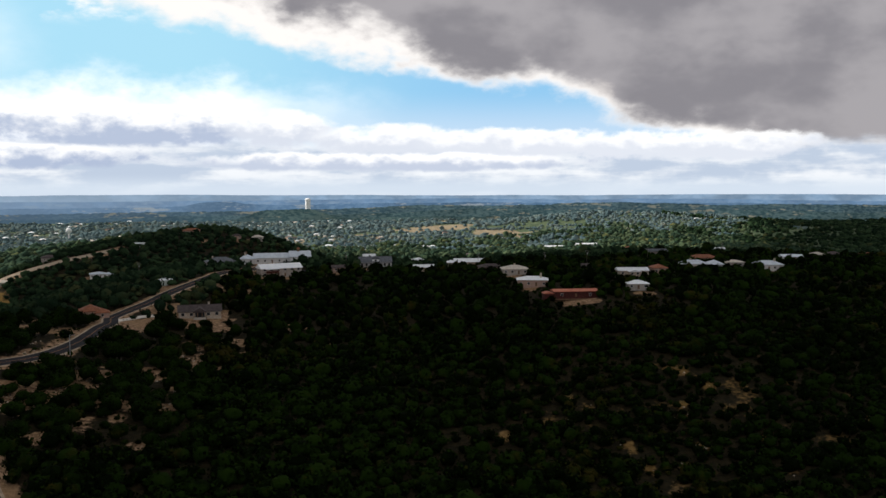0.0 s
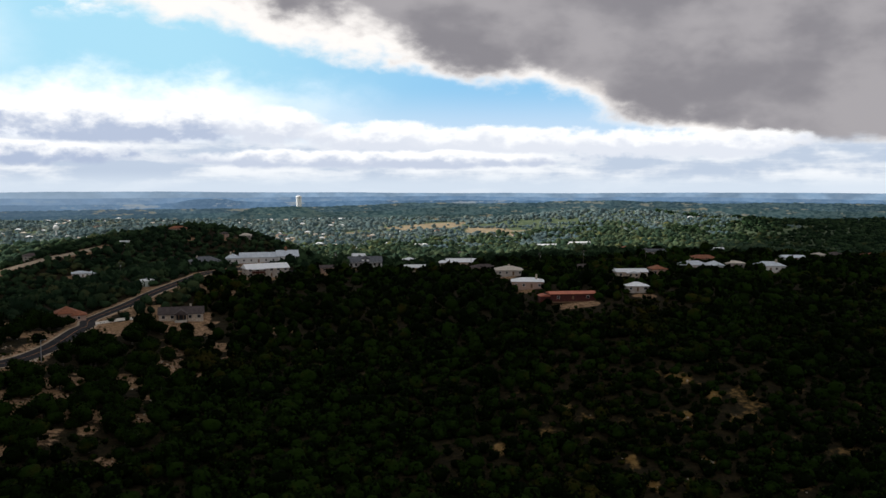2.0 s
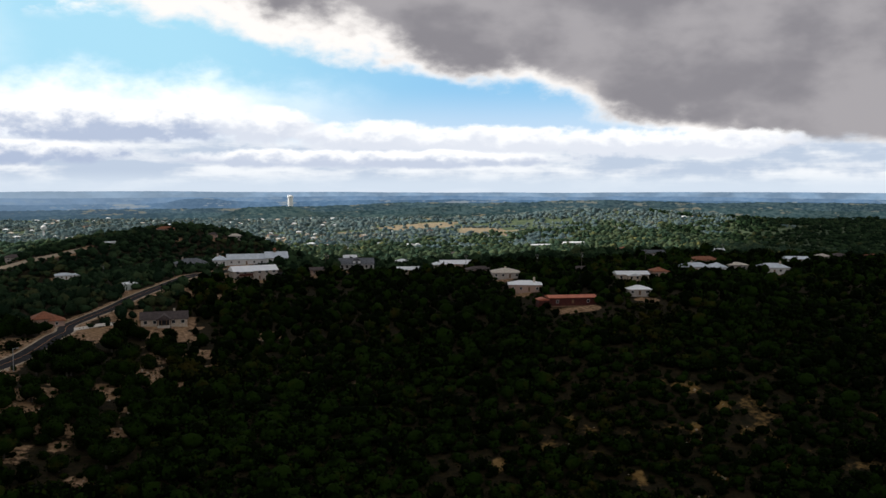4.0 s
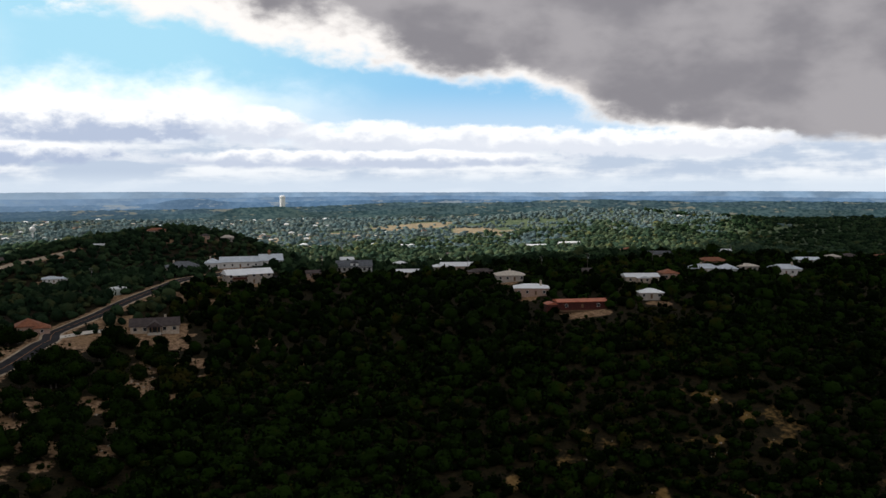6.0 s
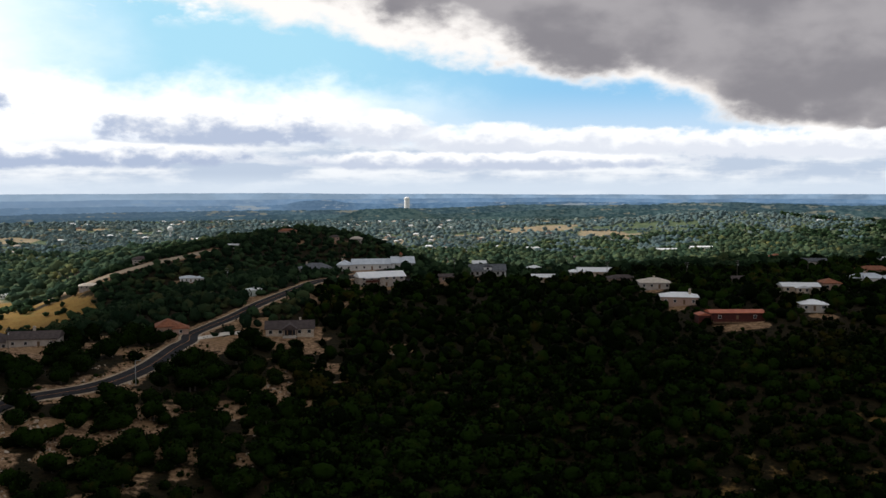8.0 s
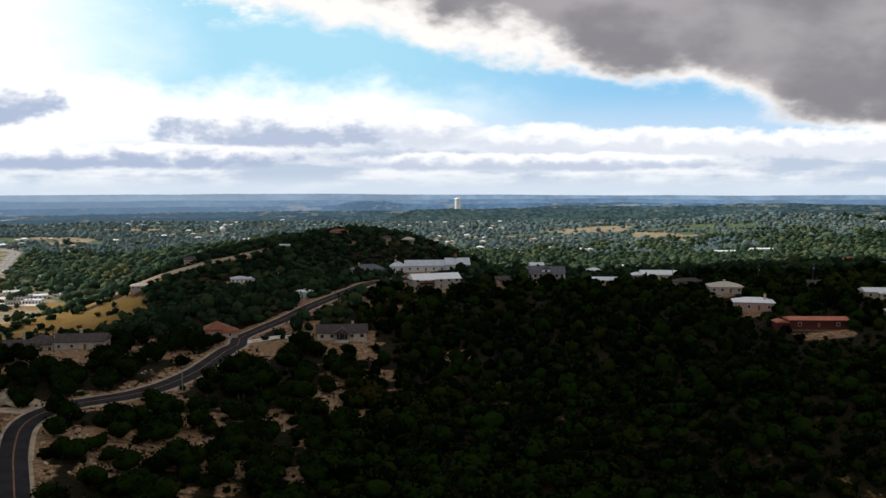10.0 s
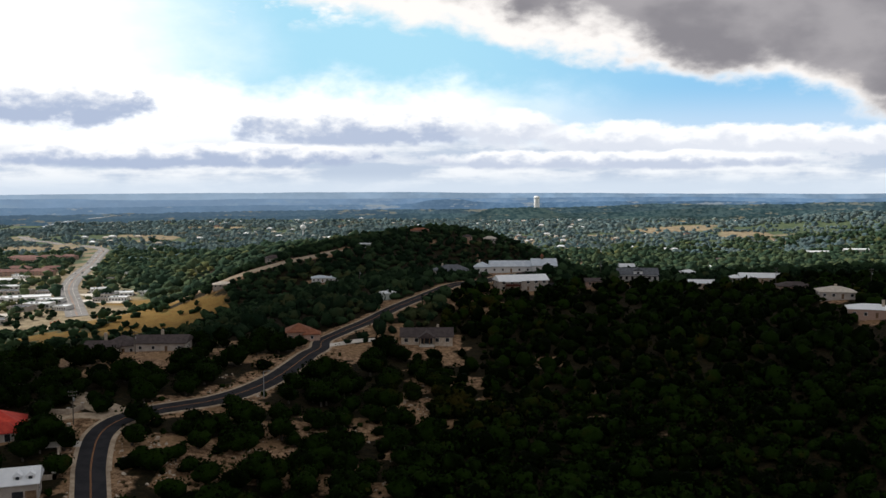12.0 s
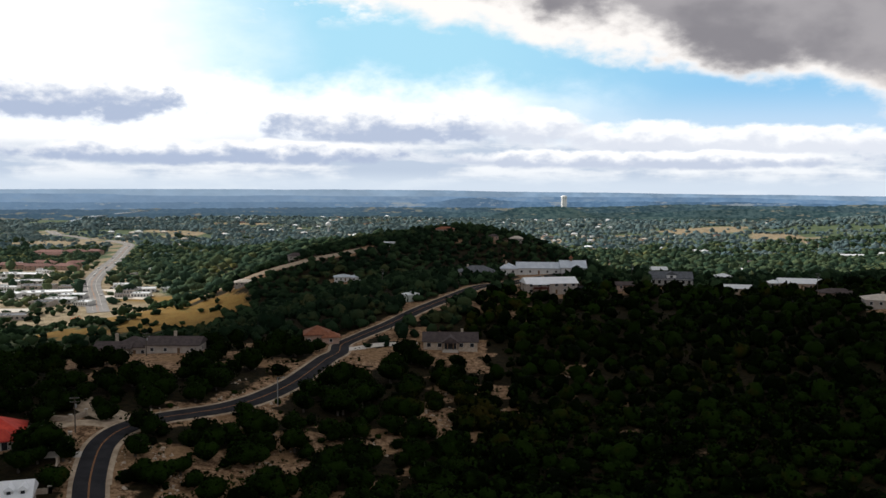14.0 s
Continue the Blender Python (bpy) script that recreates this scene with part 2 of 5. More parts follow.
def glowing(name, low, high, patch, grain, plain_haze):
    """Far hills as a glowing backdrop, haze put into the emission: woods in fine mottles, with a few paler clearings.
    """
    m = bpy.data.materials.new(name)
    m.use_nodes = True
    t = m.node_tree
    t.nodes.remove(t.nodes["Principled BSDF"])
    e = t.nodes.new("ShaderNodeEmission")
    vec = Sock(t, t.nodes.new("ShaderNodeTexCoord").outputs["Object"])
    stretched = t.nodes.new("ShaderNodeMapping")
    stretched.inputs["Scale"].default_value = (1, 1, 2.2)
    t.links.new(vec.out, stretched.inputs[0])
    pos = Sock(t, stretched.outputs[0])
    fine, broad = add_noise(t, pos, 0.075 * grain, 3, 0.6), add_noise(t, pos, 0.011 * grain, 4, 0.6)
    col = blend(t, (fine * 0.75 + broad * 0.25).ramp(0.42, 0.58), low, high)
    # broad lighter and darker slopes painted in
    slope_shade = t.nodes.new("ShaderNodeHueSaturation")
    plug(t, add_noise(t, pos, 0.005, 4, 0.55).ramp(0.35, 0.65, 0.78, 1.14), slope_shade.inputs["Value"]), plug(t, col, slope_shade.inputs["Color"])
    col = Sock(t, slope_shade.outputs[0])
    # leftward the colour shifts to a haze tint, deeper on near rings for shade
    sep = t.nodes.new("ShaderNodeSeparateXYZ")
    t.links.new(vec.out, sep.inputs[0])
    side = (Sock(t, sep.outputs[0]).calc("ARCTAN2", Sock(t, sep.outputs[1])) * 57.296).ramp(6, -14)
    col = blend(t, side * 0.6, col, plain_haze)
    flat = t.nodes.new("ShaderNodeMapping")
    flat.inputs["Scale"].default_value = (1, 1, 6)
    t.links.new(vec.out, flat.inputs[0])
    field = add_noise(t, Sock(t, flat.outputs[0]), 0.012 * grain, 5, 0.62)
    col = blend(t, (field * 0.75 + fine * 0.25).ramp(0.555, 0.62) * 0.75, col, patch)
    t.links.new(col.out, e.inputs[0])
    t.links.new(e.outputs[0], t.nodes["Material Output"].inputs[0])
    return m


# ---------- the lie of the land ----------
HILL_STEP, HILL_WIDTH = 120.0, 95.0
HILLS = np.array([
    [9, 1, 15, 25, 12, 8, 13, 8, 3, 2],
    [5, 9, 23, -10, 8, 11, 5, 3, 4, 6],
    [9, -5, 21, 18, 7, 5, 9, 14, 7, 9],
    [13, 33, 28, -4, 28, 34, 3, 24, 2, 5],
    [-7, -19, 26, 17, 18, 15, 26, 26, 15, 8],
    [20, -2, 23, 27, 21, 23, 22, 8, 30, 13],
    [0, 1, 2, 19, 3, 25, 14, 19, 8, -1],
    [0, 3, 49, -8, -15, 4, -4, 10, -1, -3],
    [-14, 9, 11, 24, 34, 5, 5, 8, 4, 4],
    [-4, 19, 13, 49, -24, -41, -8, 3, 3, 3],
], float)
HX, HY = -360 + HILL_STEP * np.arange(10), 60 + HILL_STEP * np.arange(10)
# rises and dips fitting houses and road to the camera's view: centre, depth
VIEW_BUMPS = [(20, 590, -2.7), (39, 648, 1.9), (114, 597, -2.2), (151, 512, 2.3), (158, 440, -0.9), (203, 537, -1.0), (297, 566, -1.1), (278, 598, 1.0), (357, 547, 1.7), (-78, 491, -2.0), (-226, 872, 1.1), (86, 660, 2.8), (-42, 534, 1.2), (-29, 556, 1.5), (-15, 583, 1.7)]
# far hills: centre, height over the plain, spread across and along
FAR_HILLS = [(-205, 850, 9, 36, 45), (-292, 815, 12, 38, 70), (-270, 1290, 32, 105, 150), (970, 2250, 40, 210, 200), (1500, 2000, 12, 300, 260), (2300, 2300, 30, 400, 400)]


def lattice(ix, iy, seed):
    v = np.sin(ix * 127.1 + iy * 311.7 + seed * 74.7) * 43758.5453
    return v - np.floor(v)


def rough_noise(x, y, size, seed=0):
    """Smooth value noise from 0 to 1."""
    u, v = np.asarray(x) / size, np.asarray(y) / size
    iu, iv = np.floor(u), np.floor(v)
    fu, fv = u - iu, v - iv
    fu, fv = fu * fu * (3 - 2 * fu), fv * fv * (3 - 2 * fv)
    a = lattice(iu, iv, seed) * (1 - fu) + lattice(iu + 1, iv, seed) * fu
    b = lattice(iu, iv + 1, seed) * (1 - fu) + lattice(iu + 1, iv + 1, seed) * fu
    return a * (1 - fv) + b * fv


def town_floor(x, y):
    """1 on the level floor of the town, 0 away from it."""
    u, v = (x + 490) * -0.42 + (y - 1120) * 0.907, (x + 490) * 0.907 + (y - 1120) * 0.42
    return np.exp(-((u / 340) ** 4 + ((v + 25 + 0.08 * u) / 130) ** 4))


def height(x, y):
    x, y = np.atleast_1d(np.asarray(x, float)), np.atleast_1d(np.asarray(y, float))
    ex = np.exp(-(((x[:, None] - HX) / HILL_WIDTH) ** 2) / 2)
    ey = np.exp(-(((y[:, None] - HY) / HILL_WIDTH) ** 2) / 2)
    z = -32 + np.einsum("nj,nj->n", ey, ex @ HILLS.T)
    for cx, cy, h in VIEW_BUMPS:
        z += h * np.exp(-((x - cx) ** 2 + (y - cy) ** 2) / 450)
    for cx, cy, h, sx, sy in FAR_HILLS:
        z += h * np.exp(-(((x - cx) / sx) ** 2 + ((y - cy) / sy) ** 2) / 2)
    level = town_floor(x, y)
    z += level * (-20 - 0.012 * (y - 1000) - z)
    far = np.clip((np.hypot(x, y - 100) - 900) / 900, 0, 1)
    town = np.exp(-(((x + 560) / 330) ** 2 + ((y - 1350) / 420) ** 2))
    z += far * (1 - town) * ((rough_noise(x, y, 420, 3) - 0.5) * 10 + (rough_noise(x, y, 170, 4) - 0.5) * 6)
    roll = np.clip((y - 1550) / 250, 0, 1) * np.clip((2750 - np.hypot(x, y)) / 300, 0, 1)
    z += roll * (1 - town) * ((rough_noise(x, y, 260, 71) - 0.5) * 14 + (rough_noise(x, y, 90, 72) - 0.5) * 5)
    return z - 30 * np.clip((np.hypot(x, y - 60) - 2880) / 80, 0, 1)


def ground_z(x, y):
    return float(height(x, y)[0])


def smooth_line(points, step):
    """A curve through the points, as an array of places a step apart."""
    p = np.array(points, float)
    p = np.vstack([2 * p[0] - p[1], p, 2 * p[-1] - p[-2]])
    out = []
    for k in range(1, len(p) - 2):
        n = max(2, int(np.linalg.norm(p[k + 1] - p[k]) / step))
        for s in np.arange(n) / n:
            a, b, c, d = p[k - 1 : k + 3]
            out.append(0.5 * (2 * b + (c - a) * s + (2 * a - 5 * b + 4 * c - d) * s * s + (3 * b - a - 3 * c + d) * s**3))
    return np.array(out + [p[-2]])


ROAD = smooth_line([(-58, 235), (-82, 290), (-95.8, 323), (-99, 331), (-102.5, 341.5), (-104.7, 350.5), (-104.6, 359), (-102, 366.3), (-97, 373.4), (-91, 379.6), (-84, 388), (-77.5, 401.5), (-72.3, 420.7), (-69.6, 439.3),
                    (-67.3, 458.8), (-65.2, 470), (-66.5, 486), (-60.5, 500), (-51.5, 515), (-42, 533.5), (-29.4, 555.5), (-14.7, 583), (8, 615), (42, 662), (70, 720)], 2.5)
HIGHWAY_LINE = smooth_line([(-352, 908), (-390, 987), (-457, 1130), (-522, 1314), (-576, 1476), (-647, 1686), (-678, 1775), (-743, 1846), (-842, 1928), (-903, 1963), (-1006, 2137)], 15)
RIVER = smooth_line([(-1150, 2540), (-1165, 2600), (-1180, 2690), (-1205, 2830), (-1190, 2960), (-1178, 3080), (-1172, 3160)], 40)
SCAR = smooth_line([(-262, 905), (-232, 868), (-211, 862), (-193, 863), (-172, 872), (-156, 884), (-138, 894), (-120, 915)], 5)
RIDGE_STREET = smooth_line([(6, 612), (60, 592), (120, 560), (180, 520), (250, 500), (330, 545), (420, 590)], 6)


def away(line, x, y):
    """The distance from the line."""
    best = np.full(np.shape(x), 1e9)
    lo, hi = line.min(0) - 90, line.max(0) + 90
    near = (x > lo[0]) & (x < hi[0]) & (y > lo[1]) & (y < hi[1])
    if near.any():
        d = best[near]
        for px, py in line:
            d = np.minimum(d, np.hypot(x[near] - px, y[near] - py))
        best[near] = d
    return best


# cleared ground round houses or where trees would block the view: centre, radius
PADS = []
# open dry meadows: centre, half sizes
MEADOWS = [(-232, 782, 44, 38), (-274, 826, 32, 40), (-305, 748, 26, 20), (454, 2259, 110, 110), (588, 2033, 120, 50), (287, 2130, 150, 45), (697, 2721, 110, 140), (-790, 1760, 90, 75), (-700, 2050, 120, 60), (1500, 2500, 110, 50), (-700, 2500, 110, 60), (-330, 1010, 40, 25)]


# bare stony patches: centre and radius
BARE_BANK = [(-150, 427, 6.8), (-147, 439, 6.3), (-128, 412, 5.1), (-134, 404, 5.6), (-118, 427, 5.3), (-109, 425, 5.3), (-99, 452, 4.9), (-91, 444, 4.8), (-79, 443, 5.5), (-80, 485, 5.4), (-92, 473, 4.3), (-89, 382, 4.5), (-84, 398, 4.1), (-78, 409, 4.2), (-103, 371, 3.1), (-99, 349, 2.5), (-94, 335, 2.3), (-71, 389, 2.6)]
BARE_SPUR = [(-56, 378, 3.8), (-48, 368, 4.2), (-43, 376, 3.1), (-67, 343, 6.4), (-56, 349, 4.4), (-36, 387, 3.9), (-30, 419, 4.4), (-23, 414, 3.6), (-13, 436, 2.8), (-1, 394, 2.4), (-12, 465, 4.2), (23, 467, 5.0), (-51, 463, 5.0), (-54, 450, 4.0), (-76, 328, 5.3), (-64, 302, 4.2), (-35, 302, 2.1), (-12, 400, 2.9), (-81, 376, 3.5), (-42, 326, 2.3), (-62, 374, 3.1), (0, 424, 2.5)]
BARE_SLOPE = [(169, 345, 4.6), (177, 331, 4.5), (129, 279, 5.2), (152, 288, 2.3), (175, 290, 2.4), (88, 311, 3.2), (118, 333, 2.6), (126, 294, 2.8), (161, 318, 2.6), (214, 332, 2.7), (-26, 541, 4.5), (-13, 542, 4.5), (-1, 535, 4.0), (6, 527, 3.5), (-47, 497, 3.7)]


def openness(x, y, grown=False):
    """How bare the ground is: 0 in the closed wood, 1 where nothing grows."""
    x, y = np.atleast_1d(np.asarray(x, float)), np.atleast_1d(np.asarray(y, float))
    o = np.zeros(x.shape)
    # stony ground: below the road, under the ranch house, on the lawn of the stucco houses
    stony = np.zeros(x.shape)
    for cx, cy, rx, ry, much in ((-62, 343, 27, 26, 1.0), (-40, 372, 22, 12, 0.8), (-22, 402, 13, 13, 0.75), (-20, 445, 22, 14, 0.5), (-128, 428, 34, 11, 1.25), (-90, 335, 9, 30, 0.8), (8, 440, 10, 8, 0.6),
                                 (-95, 420, 18, 7, 0.8), (35, 425, 7, 6, 0.8), (-14, 553, 18, 16, 0.8), (-55, 470, 13, 12, 1.2), (-150, 432, 16, 12, 1.2), (-40, 505, 14, 8, 1.1)):
        if grown:
            much = max(much, 0.7)
        stony = np.maximum(stony, much * np.clip(1.8 - 1.3 * np.hypot((x - cx) / rx, (y - cy) / ry), 0, 1))
    slope = np.exp(-(((x - 165) / 75) ** 2 + ((y - 312) / 48) ** 2))
    patchy = rough_noise(x, y, 11, 7) * 0.55 + rough_noise(x, y, 4.5, 8) * 0.45
    o = np.maximum(o, np.clip((patchy - (0.60 if grown else 0.92) + 0.27 * stony) * 5, 0, 1) * (stony > 0))
    o = np.maximum(o, np.clip((patchy - 0.57) * 6, 0, 1) * np.clip(slope * 1.3, 0, 0.41 if grown else 0.42))
    o = np.maximum(o, np.clip((rough_noise(x, y, 9, 11) * 0.6 + rough_noise(x, y, 40, 12) * 0.4 - 0.79) * 8, 0, 1) * 0.8)
    for cx, cy, r in BARE_BANK + BARE_SPUR + [(px, py, pr * 0.5) for px, py, pr in BARE_SLOPE]:
        # trees are cleared farther towards the camera so the bare ground shows
        reach, back = (r + 1.5, 1) if grown else (r + 1.0, 3)
        ragged = reach * (0.55 + 0.9 * rough_noise(x, y, 4, 19)) - np.hypot(x - cx, (y - cy + back) * 0.7)
        o = np.maximum(o, np.clip(ragged / 1.5, 0, 1))
    for cx, cy, r in PADS:
        o = np.maximum(o, np.clip((r * (0.8 + 0.4 * rough_noise(x, y, 6, 9)) - np.hypot(x - cx, y - cy)) / 2.5, 0, 1))
    o = np.maximum(o, np.clip((6.4 + 4 * rough_noise(x, y, 9, 5) - away(ROAD, x, y)) / 2, 0, 1))
    o = np.maximum(o, np.clip((17 - away(HIGHWAY_LINE, x, y)) / 4, 0, 1))
    if not grown:
        o = np.maximum(o, np.clip((24 - away(HIGHWAY_LINE, x, y + 18)) / 6, 0, 0.97) * (y > 1380))
        o = np.maximum(o, np.clip((60 - away(RIVER, x + 35, y + 80)) / 8, 0, 0.9))
    o = np.maximum(o, np.clip((10 + 9 * rough_noise(x, y, 20, 5) - away(SCAR, x, y)) / 3, 0, 1))
    for cx, cy, rx, ry in MEADOWS:
        e = 1.25 - np.hypot((x - cx) / rx, (y - cy) / ry) - 0.9 * (rough_noise(x, y, min(rx, ry) * 0.5, 6) - 0.4)
        o = np.maximum(o, np.clip(e * 4, 0, 0.735))
    glade = rough_noise(x, y, 120, 81) * 0.6 + rough_noise(x, y, 38, 82) * 0.4
    if not grown:
        o = np.maximum(o, np.clip((glade - 0.60) * 7, 0, 0.74) * np.clip((y - 1780) / 150, 0, 1))
    o = np.maximum(o, np.clip((town_floor(x, y) - 0.35) * 3, 0, 0.6))
    return o


def meadow(x, y):
    m = np.zeros(np.shape(x))
    for cx, cy, rx, ry in MEADOWS:
        m = np.maximum(m, np.clip((1.5 - np.hypot((x - cx) / rx, (y - cy) / ry)) * 3, 0, 1))
    # dry grass on the slope across the hollow
    return np.maximum(m, np.clip(1.6 * np.exp(-(((x - 165) / 85) ** 2 + ((y - 312) / 60) ** 2)), 0, 0.85))


def mesh_from(name, co, faces):
    me = bpy.data.meshes.new(name)
    n = faces.shape[1]
    me.vertices.add(len(co))
    me.vertices.foreach_set("co", np.ascontiguousarray(co, np.float32).ravel())
    me.loops.add(faces.size)
    me.loops.foreach_set("vertex_index", np.ascontiguousarray(faces, np.int32).ravel())
    me.polygons.add(len(faces))
    me.polygons.foreach_set("loop_start", np.arange(0, faces.size, n, dtype=np.int32))
    me.update(calc_edges=True)
    return me


# ---------- unseen cloud added between the sun and the ridge for its shade ---
def make_shade_cloud():
    """A broad flat-footed cloud out of view, added to shade the ridge, the hollow and the woods to the east."""
    base = 1500.0
    slip = base / math.tan(radians(SUN_EL))
    dx, dy = slip * math.sin(radians(SUN_AZ)), slip * math.cos(radians(SUN_AZ))
    # the outline of the shade it is built to cast on the land
    rim = [(-440, 480), (-330, 640), (-262, 770), (-178, 900), (-105, 1040), (20, 1200), (300, 1330), (680, 1430), (1000, 1750), (1380, 2300), (1700, 3000), (2300, 3000), (1500, 2000), (1250, 1300), (1250, 100), (700, -600), (-420, -600)]
    p = np.array(rim, float)
    step = 40.0
    xs, ys = np.arange(-700, 2500, step), np.arange(-800, 3200, step)
    gx, gy = np.meshgrid(xs, ys)
    far = np.full(gx.shape, 1e9)
    inside = np.zeros(gx.shape, bool)
    for (ax, ay), (bx, by) in zip(p, np.roll(p, -1, 0)):
        t = np.clip(((gx - ax) * (bx - ax) + (gy - ay) * (by - ay)) / ((bx - ax) ** 2 + (by - ay) ** 2), 0, 1)
        far = np.minimum(far, np.hypot(gx - ax - t * (bx - ax), gy - ay - t * (by - ay)))
        inside ^= ((ay > gy) != (by > gy)) & (gx < (bx - ax) * (gy - ay) / (by - ay + 1e-9) + ax)
    deep = np.where(inside, far, -far) + 90 * (rough_noise(gx, gy, 170, 33) - 0.5) + 50 * (rough_noise(gx, gy, 70, 34) - 0.5)
    swell = np.sqrt(np.clip(deep, 0, 260) / 260)
    top = base + 30 + swell * (160 + 220 * rough_noise(gx, gy, 240, 35) + 90 * rough_noise(gx, gy, 90, 36))
    foot = base - swell * (30 + 50 * rough_noise(gx, gy, 200, 37))
    ny, nx = gx.shape
    i, j = (q.ravel() for q in np.meshgrid(np.arange(nx - 1), np.arange(ny - 1)))
    k = j * nx + i
    quads = np.c_[k, k + 1, k + nx + 1, k + nx]
    quads = quads[(deep.ravel()[quads] > 0).all(1)]
    up = np.c_[(gx + dx).ravel(), (gy + dy).ravel(), top.ravel()]
    down = np.c_[(gx + dx).ravel(), (gy + dy).ravel(), foot.ravel()]
    edges = {}
    for q in quads:
        for a, b in zip(q, np.roll(q, -1)):
            edges[(a, b)] = True
    n = nx * ny
    rims = np.array([(b, a, a + n, b + n) for a, b in edges if (b, a) not in edges])
    me = mesh_from("cloud", np.r_[up, down], np.r_[quads, quads[:, ::-1] + n, rims])
    me.polygons.foreach_set("use_smooth", np.ones(len(me.polygons), bool))
    me.materials.append(material("grey cloud", (0.55, 0.56, 0.58), (0.75, 0.75, 0.76), 0.004, 0.02, 1.0, bump=0, spec=0.0))
    tagged(new("cloud", me), "unseen broad grey cloud added to shade the ridge", "cloud", "", "structure")


make_shade_cloud()


# ---------- building helpers ----------
def part(name, bm, mat, parent=None, label=""):
    me = bpy.data.meshes.new(name)
    bm.to_mesh(me)
    bm.free()
    me.materials.append(mat)
    ob = new(name, me)
    if parent is not None:
        ob.parent = parent
    if label:
        tagged(ob, label)
    return ob


def add_box(bm, x0, x1, y0, y1, z0, z1):
    v = [bm.verts.new(p) for p in ((x0, y0, z0), (x1, y0, z0), (x1, y1, z0), (x0, y1, z0), (x0, y0, z1), (x1, y0, z1), (x1, y1, z1), (x0, y1, z1))]
    for f in ((0, 3, 2, 1), (4, 5, 6, 7), (0, 1, 5, 4), (1, 2, 6, 5), (2, 3, 7, 6), (3, 0, 4, 7)):
        bm.faces.new([v[k] for k in f])
    return bm


def box(x0, x1, y0, y1, z0, z1):
    return add_box(bmesh.new(), x0, x1, y0, y1, z0, z1)


def tube(rings, sides=10, cap=True):
    """A round body from rings of (x, y, z, radius)."""
    bm, last = bmesh.new(), None
    for x, y, z, r in rings:
        ring = [bm.verts.new((x + r * math.cos(6.2832 * k / sides), y + r * math.sin(6.2832 * k / sides), z)) for k in range(sides)]
        if last:
            for k in range(sides):
                bm.faces.new((last[k], last[(k + 1) % sides], ring[(k + 1) % sides], ring[k]))
        elif cap:
            bm.faces.new(ring[::-1])
        last = ring
    if cap:
        bm.faces.new(last)
    return bm


def thing(name, x, y, rot, label, category, group="", z=None):
    e = new(name)
    e.matrix_world = pose(x, y, ground_z(x, y) if z is None else z, 0, 0, rot)
    return tagged(e, label, category, group)


def roof_mesh(x0, x1, y0, y1, h, rise, kind, over=0.6, thick=0.22):
    """A hipped or gabled roof; the ridge runs along the longer side ("gable_y": across it)."""
    bm = bmesh.new()
    x0, x1, y0, y1 = x0 - over, x1 + over, y0 - over, y1 + over
    w, d = x1 - x0, y1 - y0
    if kind == "flat":
        return add_box(bm, x0, x1, y0, y1, h, h + max(rise, 0.3))
    along = w >= d if kind != "gable_y" else False
    inset = min(w, d) / 2 if kind == "hip" else 0
    if along:
        ridge = [(x0 + inset, (y0 + y1) / 2), (x1 - inset, (y0 + y1) / 2)]
    else:
        ridge = [((x0 + x1) / 2, y0 + inset), ((x0 + x1) / 2, y1 - inset)]
    low = [bm.verts.new((x, y, h - thick)) for x, y in ((x0, y0), (x1, y0), (x1, y1), (x0, y1))]
    eave = [bm.verts.new((x, y, h)) for x, y in ((x0, y0), (x1, y0), (x1, y1), (x0, y1))]
    a, b = (bm.verts.new((x, y, h + rise)) for x, y in ridge)
    bm.faces.new(low[::-1])
    for k in range(4):
        bm.faces.new((low[k], low[(k + 1) % 4], eave[(k + 1) % 4], eave[k]))
    e = eave
    for f in (((e[0], e[1], b, a), (e[1], e[2], b), (e[2], e[3], a, b), (e[3], e[0], a)) if along else ((e[0], e[1], a), (e[1], e[2], b, a), (e[2], e[3], b), (e[3], e[0], a, b))):
        bm.faces.new(f)
    return bm


def add_window(house, x, y, z, w, h, face):
    """A window with its frame proud of the wall; face: -1 front, 1 back (along y), 2 right, -2 left."""
    o = 0.06
    if abs(face) == 1:
        frame_bm = box(x - w / 2 - 0.1, x + w / 2 + 0.1, min(y, y + face * o), max(y, y + face * o), z - 0.1, z + h + 0.1)
        pane_bm = box(x - w / 2, x + w / 2, min(y + face * o, y + face * 0.085), max(y + face * o, y + face * 0.085), z, z + h)
    else:
        s = 1 if face > 0 else -1
        frame_bm = box(min(x, x + s * o), max(x, x + s * o), y - w / 2 - 0.1, y + w / 2 + 0.1, z - 0.1, z + h + 0.1)
        pane_bm = box(min(x + s * o, x + s * 0.085), max(x + s * o, x + s * 0.085), y - w / 2, y + w / 2, z, z + h)
    wo = part("window", frame_bm, SIDING_WHITE, house)
    part("pane", pane_bm, GLASS, wo)


RIDGE = "houses along the ridge"


